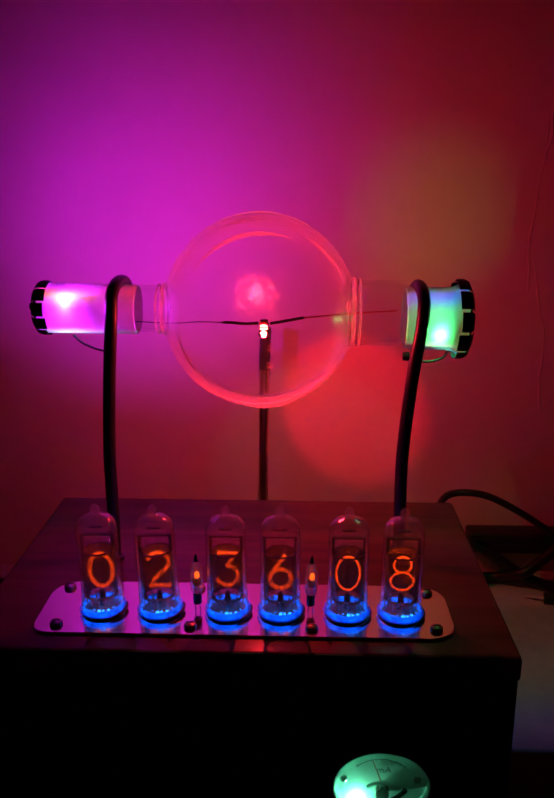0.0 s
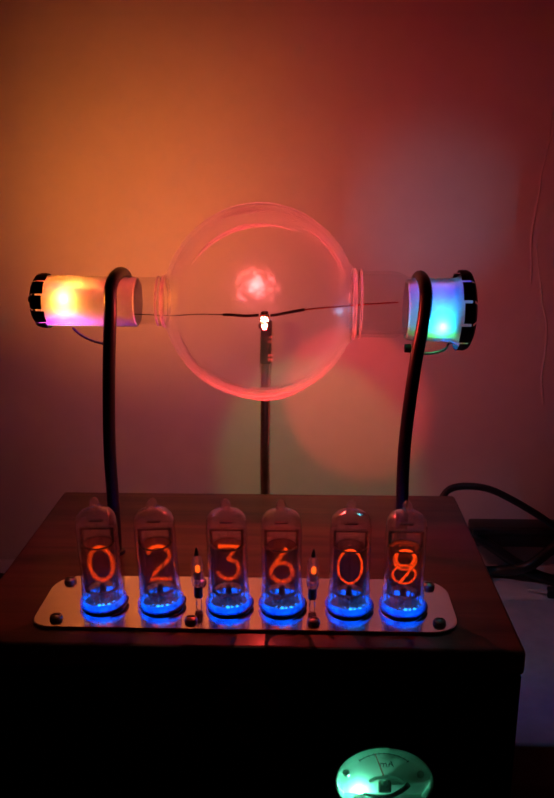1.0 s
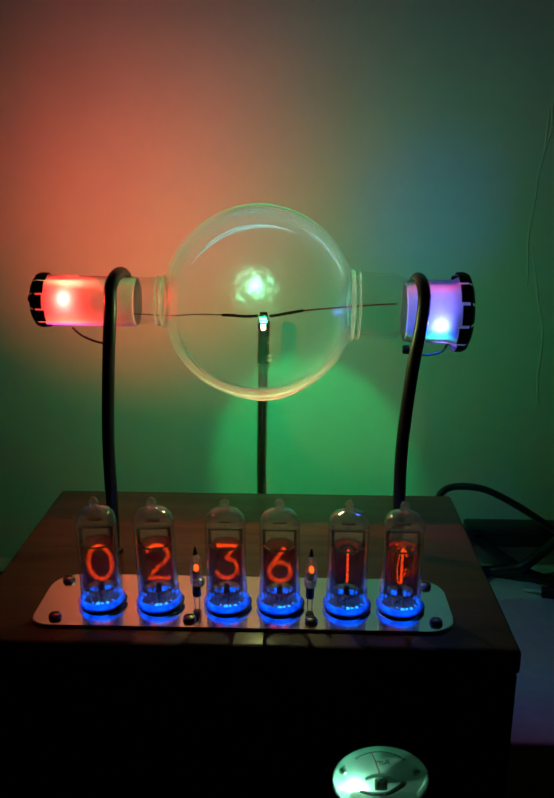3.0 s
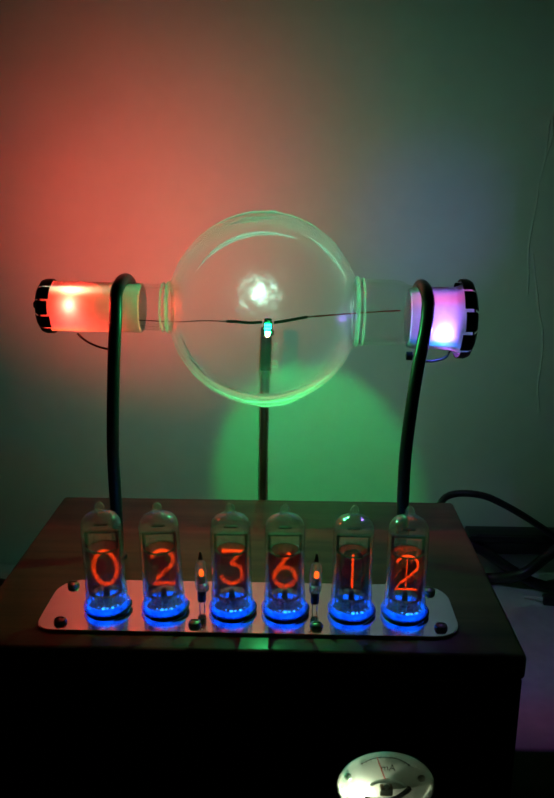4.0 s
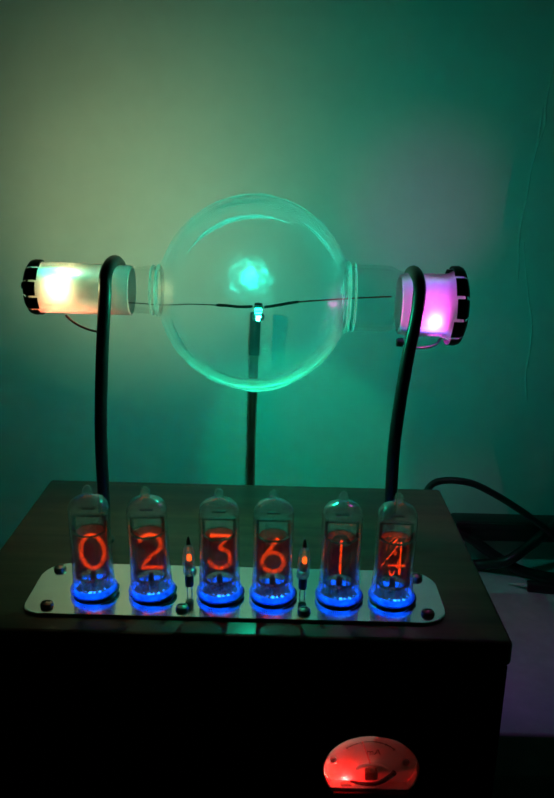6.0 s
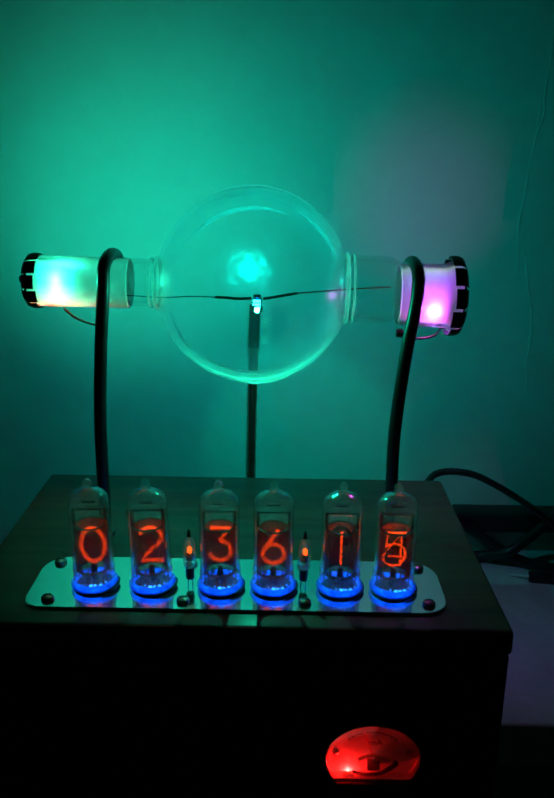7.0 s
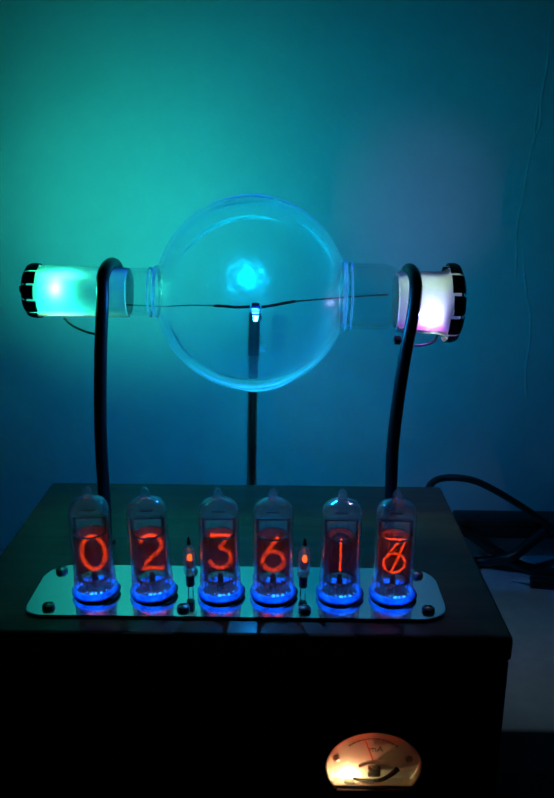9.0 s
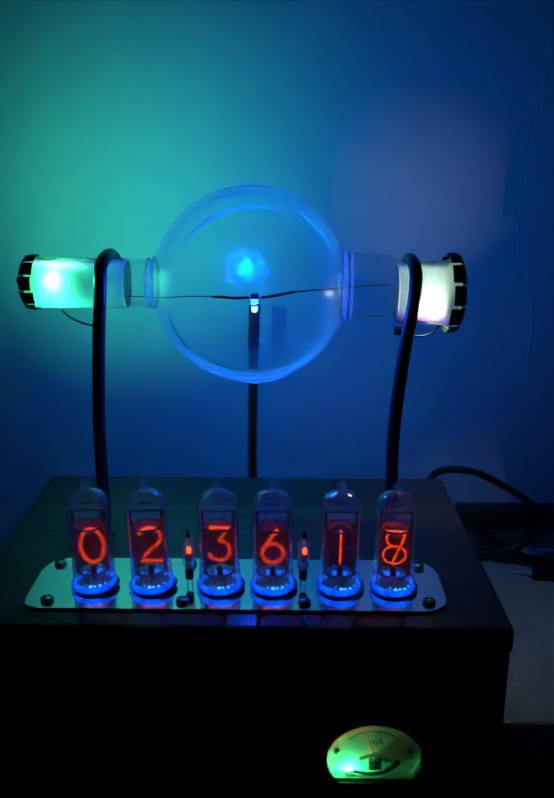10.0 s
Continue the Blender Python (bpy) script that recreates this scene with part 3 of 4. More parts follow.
def nixie_tube(x, y, shown, lean, label, turning=()):
    tube = thing("nixie_tube", (x, y, TOP + 0.0015), label, "nixie tube", "nixie tubes on the plate", turn=lean)
    prof = [(0.0093, 0.0008), (0.0094, 0.004), (0.0093, 0.010), (0.0093, 0.0400), (0.0091, 0.0427), (0.0084, 0.0450), (0.0070, 0.0468), (0.0048, 0.0479), (0.0029, 0.0484), (0.0023, 0.0489), (0.0021, 0.0497), (0.0023, 0.0508), (0.0018, 0.0523), (0.0008, 0.0534), (0, 0.0536)]
    ob = part("glass_envelope", lathe(B(), prof, "Z", 40), TUBE_GLASS, tube, "clear blown glass envelope with a pinched tip")
    ob.visible_shadow = False
    part("base_collar", lathe(B(), [(0.0096, 0.0012), (0.0105, 0.0012), (0.0109, 0.0018), (0.0109, 0.0026), (0.0104, 0.0038), (0.0098, 0.0044), (0.0095, 0.0044)], "Z", 40, closed=True), COLLAR, tube, "clear collar lit blue from inside, with blue glow also in its tint").visible_shadow = False
    part("gasket", lathe(B(), [(0.0088, 0.0), (0.0098, 0.0), (0.0100, 0.0006), (0.0098, 0.0012), (0.0088, 0.0012)], "Z", 36, closed=True), RUBBER, tube, "thin black gasket")
    arc_pts = [(0.0107 * math.cos(radians(a)), 0.0107 * math.sin(radians(a)), 0.0010 + 0.0008 * (a + 62) / 80) for a in range(-62, 19, 8)]
    part("wire_bend", sweep(B(), arc_pts, [0.0002 + 0.0007 * math.sin(math.pi * min(1, (i + 0.3) / 6) / 2) for i in range(len(arc_pts))], 8), RUBBER, tube, "black wire bent round the foot")
    part("glass_foot", lathe(B(), [(0.0096, 0.0044), (0.00958, 0.0075), (0.0095, 0.0115), (0.00947, 0.0115), (0.00955, 0.0044)], "Z", 36, closed=True), FOOT_GLASS, tube, "foot of the glass catching blue light").visible_shadow = False
    led = part("base_led", lathe(B(), [(0.0088, 0.0014), (0.0095, 0.0014), (0.0095, 0.0040), (0.0091, 0.0043), (0.0088, 0.0040)], "Z", 36, closed=True), BLUE, tube, "glowing blue light in the tube base")
    # Sparkles of blue light in the foot, painted as tiny glowing domes
    for ang, rad, z, k in ((-88, 0.0086, 0.0040, 1.3), (-76, 0.0089, 0.0044, 0.8), (-71, 0.0084, 0.0034, 0.6), (-60, 0.0088, 0.0041, 1.0), (-105, 0.0082, 0.0046, 0.5), (-118, 0.0088, 0.0038, 0.6), (-42, 0.0085, 0.0046, 0.5)):
        dx, dy = rad * math.cos(radians(ang)), rad * math.sin(radians(ang))
        part("painted_sparkle", lathe(B(), [(0.0007 * k, 0), (0.0006 * k, 0.0005 * k), (0, 0.0008 * k)], "Z", 8, (dx, dy, z)), BLUE_HOT, led)
    part("stem_floor", lathe(B(), [(0, 0.0012), (0.0086, 0.0012), (0.0086, 0.0020), (0.0040, 0.0032), (0, 0.0034)], "Z", 28), MICA, tube)
    part("top_bar", box(B(), -0.0077, 0.0077, -0.0014, 0.0014, 0.0384, 0.0393, 0.0002), BLACK_WIRE, tube, "dark bar across the top of the electrodes")
    for z, r, w, h in ((0.0312, 0.0077, 0.0012, 0.0004), (0.0088, 0.0076, 0.0012, 0.0006)):
        part("spacer_ring", lathe(B(), [(r - w, z), (r, z), (r, z + h), (r - w, z + h)], "Z", 28, closed=True), BLACK_WIRE, tube)
    for sx in (-1, 1):
        part("side_strip", box(B(), sx * 0.0071 - 0.0006, sx * 0.0071 + 0.0006, -0.0012, 0.0012, 0.0315, 0.0390, 0.0001), BLACK_WIRE, tube)
    part("getter", box(B(), -0.0030, 0.0030, -0.0012, 0.0012, 0.0420, 0.0427, 0.0003), BLACK_WIRE, tube, "small dark getter bar")
    part("getter_stem", sweep(B(), [(0, 0, 0.0390), (0, 0, 0.0420)], 0.00013, 6), BLACK_WIRE, tube)
    part("stem", lathe(B(), [(0, 0.0034), (0.0017, 0.0034), (0.0014, 0.0085), (0.0010, 0.0108), (0, 0.0110)], "Z", 14), BLACK_WIRE, tube, "dark stem under the digits")
    bm = B()
    for s in (-1, 1):
        sweep(bm, [(s * 0.0072, 0, 0.004), (s * 0.0072, 0, 0.0395)], 0.00035, 6)
    part("support_rods", bm, GRID_WIRE, tube)
    # fine mesh of the anode, bent round the front
    bm = B()
    def at(a, z, r=0.0080):
        return (r * math.sin(a), -r * math.cos(a), z)
    for k in range(-18, 19):
        for slope in (-1, 1):
            run = [(k * 0.118 + slope * (i / 10 - 0.5) * 1.7, 0.0092 + 0.0220 * i / 10) for i in range(11)]
            run = [q for q in run if abs(q[0]) < 1.28]
            if len(run) > 1:
                sweep(bm, [at(a, z) for a, z in run], 0.00011, 3)
    part("anode_mesh", bm, MESH_WIRE, tube, "fine dark wire mesh")
    bm = B()
    for i in range(9):
        a0, a1 = math.pi * (0.08 + 0.84 * i / 9), math.pi * (0.08 + 0.84 * (i + 1) / 9)
        q = [(0.0075 * math.cos(a), 0.0075 * math.sin(a), z) for a, z in ((a0, 0.0092), (a1, 0.0092), (a1, 0.0310), (a0, 0.0310))]
        r = [(0.0072 * math.cos(a), 0.0072 * math.sin(a), z) for a, z in ((a0, 0.0092), (a1, 0.0092), (a1, 0.0310), (a0, 0.0310))]
        bm.faces.new([bm.verts.new(v) for v in q])
        bm.faces.new([bm.verts.new(v) for v in r][::-1])
    part("back_shield", bm, SHIELD, tube)
    bm = B()
    for k in range(8):
        a = 2 * math.pi * k / 8
        sweep(bm, [(0.0055 * math.cos(a), 0.0055 * math.sin(a), 0.004), (0.006 * math.cos(a), 0.006 * math.sin(a), 0.0088)], 0.0003, 5)
    part("stem_wires", bm, GRID_WIRE, tube)
    made = {}
    for i, d in enumerate(ORDER):
        depth = -0.0040 + 0.00095 * i
        if d in turning:
            made[d] = cathode(tube, d, "turning", 0.0012 + 0.0004 * i)
        elif d == shown:
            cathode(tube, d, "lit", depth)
        elif i % 2 == 0:
            cathode(tube, d, "bare", depth)
    return tube, made


def neon_lamp(x, y, lean):
    n = thing("neon_lamp", (x, y, TOP + 0.0015), "small glass neon indicator lamp glowing orange on thin legs", "neon lamp", "separator neon lamps", turn=lean)
    part("glass_bulb", lathe(B(), [(0.0, 0.0095), (0.0026, 0.0100), (0.0030, 0.0125), (0.0030, 0.0205), (0.0025, 0.0232), (0.0014, 0.0248), (0.0008, 0.0262), (0.0004, 0.0285), (0, 0.0287)], "Z", 24), TUBE_GLASS, n).visible_shadow = False
    part("glow_electrode", lathe(B(), [(0, 0.0170), (0.0009, 0.0173), (0.0012, 0.0186), (0.0010, 0.0199), (0.0005, 0.0205), (0, 0.0207)], "Z", 14, (0.0003, -0.0008, 0)), NEON_SOFT, n, "orange glowing electrode")
    part("electrode_can", lathe(B(), [(0.0019, 0.0135), (0.0020, 0.0140), (0.0020, 0.0158), (0.0018, 0.0163)], "Z", 18, closed=True), SCREW, n)
    part("tip", lathe(B(), [(0.0011, 0.0252), (0.0009, 0.0268), (0.0004, 0.0288), (0, 0.0292)], "Z", 12), RUBBER, n)
    part("sleeve", lathe(B(), [(0.0, 0.0040), (0.0019, 0.0040), (0.0020, 0.0046), (0.0020, 0.0086), (0.0017, 0.0094), (0, 0.0094)], "Z", 16), RUBBER, n, "black sleeve round the legs")
    for s in (-1, 1):
        part("leg", sweep(B(), [(s * 0.0011, 0, -0.0001), (s * 0.0010, 0, 0.0045), (s * 0.0008, 0, 0.0150)], 0.00028, 6), STEEL, n)


# ---- the glass flask ----
def flask():
    f = thing("glass_flask", AX, "clear round glass flask with two horizontal necks", "flask", turn=(0, 0.7, 0))
    R, T = 0.0495, 0.0021
    out, inn = [], []
    a0, a1 = math.asin(0.0120 / R), math.asin(0.0168 / R)
    n = 40
    for i in range(n + 1):
        a = math.pi - a0 - (math.pi - a0 - a1) * i / n
        out.append((R * math.sin(a), R * math.cos(a)))
        inn.append(((R - T) * math.sin(a), (R - T) * math.cos(a)))
    left = [(0.0124, -0.0780), (0.0122, -0.0745), (0.0120, -0.0620), (0.0120, -0.0530), (0.0124, -0.0500)]
    right = [(0.0171, 0.0485), (0.0168, 0.0510), (0.0168, 0.0580), (0.0168, 0.0670), (0.0164, 0.0700), (0.0150, 0.0725), (0.0142, 0.0745), (0.0141, 0.0800)]
    outer = left + out[1:-1] + right
    t = 0.0016
    inner = [(r - t, x) for r, x in left] + inn[1:-1] + [(r - t, x) for r, x in right]
    ob = part("globe", lathe(B(), outer + inner[::-1], "X", 72, closed=True), GLOBE_GLASS, f)
    ob.visible_shadow = False
    # worn printed marks, one under the other on the front of the globe
    for k in range(6):
        bm = B()
        x0, x1, z0, z1 = 0.0058, 0.0082 + 0.0003 * (k % 2), -0.0072 - 0.0023 * k, -0.0087 - 0.0023 * k
        ring = [[bm.verts.new((px, -math.sqrt((R + dr) ** 2 - px * px - pz * pz), pz)) for px, pz in ((x0, z0), (x1, z0), (x1, z1), (x0, z1))] for dr in (0.00003, 0.00012)]
        bm.faces.new(ring[0])
        bm.faces.new(ring[1][::-1])
        for i in range(4):
            bm.faces.new((ring[0][i], ring[0][(i + 1) % 4], ring[1][(i + 1) % 4], ring[1][i]))
        part("printed_mark", bm, FAINT_PRINT, f, "faint worn print", smooth=False)
    for rad, x, m in ((0.0172, 0.0474, 0.0010), (0.0169, 0.0506, 0.0006), (0.0126, -0.0490, 0.0010), (0.0124, -0.0520, 0.0006)):
        part("weld_ring", sweep(B(), [(x, rad * math.cos(k * math.pi / 24), rad * math.sin(k * math.pi / 24)) for k in range(48)], m, 8, True), WELD_GLASS, f, "thickened glass ring where the neck is fused on").visible_shadow = False
    # highlights of the globe, added as frosted arcs in planes square to a line tilted down from the front
    tilt = radians(-16)
    for k, (depth, a0, a1, thick) in enumerate(((0.43, 68, 150, 0.00042), (0.43, 236, 312, 0.00050), (0.10, 84, 118, 0.00050), (0.12, 258, 300, 0.00055), (0.30, 20, 62, 0.00028), (0.34, 196, 232, 0.00030), (-0.22, 40, 140, 0.00022), (-0.24, 225, 330, 0.00022))):
        rr, pts = (R - 0.0003) * math.sqrt(1 - depth * depth), []
        for i in range(31):
            a = radians(a0 + (a1 - a0) * i / 30)
            u, v, w = rr * math.cos(a), depth * R, rr * math.sin(a)
            pts.append((u, v * math.cos(tilt) - w * math.sin(tilt), v * math.sin(tilt) + w * math.cos(tilt)))
        rads = [3.0 * thick * (0.12 + 0.88 * math.sin(math.pi * i / 30)) * (1 + 0.5 * noise.noise(Vector((i * 0.4, k, 0)))) for i in range(31)]
        part("highlight_arc", sweep(B(), pts, rads, 6), HIGHLIGHT_GLASS, f, "frosted arc added as a highlight on the globe").visible_shadow = False
    return f


def spool(core, rim, half, lip):
    """An added lamp core that blocks light across it, with a flange at each end."""
    return lathe(B(), [(0, -half - lip), (rim, -half - lip), (rim, -half), (core, -half), (core, half), (rim, half), (rim, half + lip), (0, half + lip)], "X", 40)


# Added drum, standing in for lamps that change colour by themselves
def helper_film(parent, radius, half, tints, name):
    return part("helper_film", lathe(B(), [(radius, -half), (radius, half)], "X", 48), film_mat(name, tints), parent, "unseen tinted drum added to change the lamp colour as it turns")


FILMS = []


def lamp_end(left):
    c = LEFT if left else RIGHT
    h = thing("lamp_holder", c, "frosted ground glass joint with a colour changing lamp and black tape" if left else "wide frosted glass stopper with a colour changing lamp and black tape", "lamp", "frosted lamp ends", turn=(0, 0.7, 0))
    if left:
        prof = [(0.0118, 0.0340), (0.0127, 0.0335), (0.0129, 0.0), (0.0130, -0.0140), (0.0132, -0.0155)]
        inn = [(0.0122, -0.0155), (0.0119, 0.0), (0.0117, 0.0335)]
    else:
        prof = [(0.0138, -0.0160), (0.0152, -0.0155), (0.0158, -0.0120), (0.0160, 0.0), (0.0160, 0.0060), (0.0166, 0.0090), (0.0180, 0.0115), (0.0192, 0.0130), (0.0194, 0.0140)]
        inn = [(0.0184, 0.0140), (0.0180, 0.0128), (0.0156, 0.0085), (0.0150, 0.0050), (0.0150, -0.0120), (0.0140, -0.0150)]
    part("sleeve", lathe(B(), prof + inn, "X", 56, closed=True), GROUND, h, "frosted glass sleeve lit from inside").visible_shadow = False
    r = 0.0046 if left else 0.0056
    core = part("core", spool(r, r + 0.0005, 0.0117, 0.0006), METER_BLACK, h, "unseen dark core added to part front and back light")
    core.location.y, core.location.z = OFF_L if left else OFF_R
    film = helper_film(h, r + 0.0004, 0.0115, LEFT_TINTS if left else RIGHT_TINTS, "left_film" if left else "right_film")
    FILMS.append((film, OFF_L if left else OFF_R, 0))
    # strips of black tape folded over the open end
    e, s, rr = (-0.0150, -1, 0.0134) if left else (0.0132, 1, 0.0197)
    part("end_cap", lathe(B(), [(0, e + s * 0.0040), (rr * 0.55, e + s * 0.0038), (rr * 0.80, e + s * 0.0025), (rr * 0.84, e + s * 0.0010), (0, e + s * 0.0010)], "X", 32), TAPE, h, "black end cap")
    n = 11
    for i in range(n):
        a = 2 * math.pi * (i + 0.35) / n
        w = 2 * math.pi / n * 0.43
        jit = 0.0006 * math.sin(i * 2.3)
        bm = B()
        rows = []
        for rad, x in ((rr + 0.0002, e - s * (0.0035 + jit)), (rr + 0.0003, e + s * 0.0002), (rr * 0.97, e + s * 0.0022), (rr * 0.80, e + s * 0.0038)):
            rows.append([[bm.verts.new((x, (rad + dr) * math.cos(a + q * w), (rad + dr) * math.sin(a + q * w))) for q in (-1, -0.33, 0.33, 1)] for dr in (0, 0.0004)])
        for k in range(3):
            for q in range(3):
                bm.faces.new((rows[k][1][q], rows[k][1][q + 1], rows[k + 1][1][q + 1], rows[k + 1][1][q]))
                bm.faces.new((rows[k][0][q], rows[k + 1][0][q], rows[k + 1][0][q + 1], rows[k][0][q + 1]))
            for q in (0, 3):
                bm.faces.new((rows[k][0][q], rows[k][1][q], rows[k + 1][1][q], rows[k + 1][0][q]))
        for k in (0, 3):
            for q in range(3):
                bm.faces.new((rows[k][0][q], rows[k][0][q + 1], rows[k][1][q + 1], rows[k][1][q]))
        part("tape_strip", bm, TAPE, h)
    if left:
        part("cap_pin", lathe(B(), [(0.0022, -0.0188), (0.0024, -0.0205), (0.0017, -0.0216), (0, -0.0218)], "X", 12, (0, -0.003, 0.001)), TAPE, h)
        wire = [(0.001, -0.006, -0.0130), (0.006, -0.008, -0.0165), (0.013, -0.010, -0.0190), (0.021, -0.011, -0.0205)]
    else:
        wire = [(0.006, -0.006, -0.0160), (0.003, -0.010, -0.0185), (-0.004, -0.012, -0.0200), (-0.011, -0.012, -0.0195), (-0.0145, -0.010, -0.0175)]
        part("wire_nub", lathe(B(), [(0, -0.0022), (0.0021, -0.0018), (0.0023, 0.0012), (0, 0.0022)], "X", 14, (-0.0150, -0.010, -0.0180)), TAPE, h)
    part("wire", sweep(B(), smooth_line(wire), 0.0006, 8), RUBBER, h, "thin dark wire")
    return h


def hook(x_low, x_top, z_top, name_label, back):
    h = thing("support_hook", (x_low, 0.0995, TOP), name_label, "hook", "flask hooks")
    dx = x_top - x_low
    pts = [(0, 0, 0), (dx * 0.1, 0, 0.02), (dx * 0.15 - 0.0005, 0, 0.06), (dx * 0.55 - 0.0005, 0, 0.10), (dx * 0.9, -0.0005, z_top - 0.022), (dx, 0.0005, z_top - 0.0105)]
    r = back / 2
    for k in range(1, 10):
        a = math.pi * k / 9
        pts.append((dx + 0.0006 * k / 9, 0.0005 + r - r * math.cos(a), z_top - 0.0105 + 0.0075 * math.sin(a)))
    pts.append((dx + 0.0008, 0.0005 + back, z_top - 0.020))
    part("rod", sweep(B(), smooth_line(pts, 5), 0.0032, 14), RUBBER, h)
    part("flange", lathe(B(), [(0, 0), (0.0052, 0), (0.0050, 0.0016), (0.0034, 0.0022), (0, 0.0022)], "Z", 20), RUBBER, h)


def centre_post():
    p = thing("centre_post", (0.0012, 0.262, 0.0), "thin copper pipe with black sleeve standing behind the case", "post")
    part("pipe", sweep(B(), [(0, 0, 0), (0, 0, 0.1), (0.0010, 0, 0.170)], 0.0032, 18), COPPER, p)
    part("sleeve", sweep(B(), [(0.0010, 0, 0.166), (0.0018, 0, 0.196)], 0.0038, 18), RUBBER, p, "black shrink sleeve")
    part("foot", lathe(B(), [(0, 0), (0.009, 0), (0.009, 0.002), (0.0045, 0.004), (0, 0.004)], "Z", 24), COPPER, p)


def led():
    d = thing("centre_led", LED, "tiny colour changing light hanging on wires inside the flask", "led")
    part("body", spool(0.0023, 0.0026, 0.0018, 0.0003), METER_BLACK, d, "dark body added to part front and back light")
    film = helper_film(d, 0.0025, 0.0018, LED_TINTS, "led_film")
    FILMS.append((film, (0, 0), 0))
    part("lens", lathe(B(), [(0, -0.0024), (0.0020, -0.0023), (0.0027, -0.0018), (0.0028, 0), (0.0027, 0.0018), (0.0020, 0.0023), (0, 0.0024)], "X", 28), MILKY, d, "small milky lens").visible_shadow = False
    for x, y, tints, nm in ((DIE_X, DIE_Y, LEAF_TINTS, "leaf_film"), (-DIE_X, DIE_Y, WEDGE_TINTS, "wedge_film"), (0, FRONT_Y, GLOBE_TINTS, "front_film")):
        part("helper_die", spool(0.00117, 0.00125, 0.0011, 0.0002), METER_BLACK, d).location = (x, y, DIE_Z)
        FILMS.append((helper_film(d, 0.0012, 0.0011, tints, nm), (y, DIE_Z), x))
    part("lower_lens", lathe(B(), [(0.0030, -0.0020), (0.0033, -0.0036), (0.0029, -0.0050), (0.0014, -0.0058), (0, -0.0060)], "Z", 24), DIE_LENS, d, "rounded milky tip").visible_shadow = False
    part("top_cap", lathe(B(), [(0.0018, 0.0027), (0.0021, 0.0030), (0.0019, 0.0038), (0, 0.0042)], "Z", 16), TAPE, d)
    for s, pts in ((-1, [(-0.0030, 0, 0.0020), (-0.010, 0, 0.0016), (-0.016, 0, 0.0021), (-0.0215, 0, 0.0022)]), (1, [(0.0030, 0, 0.0018), (0.008, 0, 0.0026), (0.014, 0, 0.0038), (0.0205, 0, 0.0050)])):
        part("insulated_lead", sweep(B(), smooth_line(pts), 0.00075, 10), TAPE, d, "black sleeved lead")
    part("left_wire", sweep(B(), smooth_line([(-0.021, 0, 0.0022), (-0.034, 0, 0.0024), (-0.048, -0.001, 0.0018), (-0.064, -0.002, 0.0026), (-0.078, -0.003, 0.0030)]), 0.00028, 6), RUBBER, d, "thin dark wire")
    part("right_wire", sweep(B(), smooth_line([(0.020, 0, 0.0049), (0.036, 0, 0.0064), (0.052, 0, 0.0078), (0.068, -0.001, 0.0090)]), 0.00042, 6), RED_WIRE, d, "thin red wire")


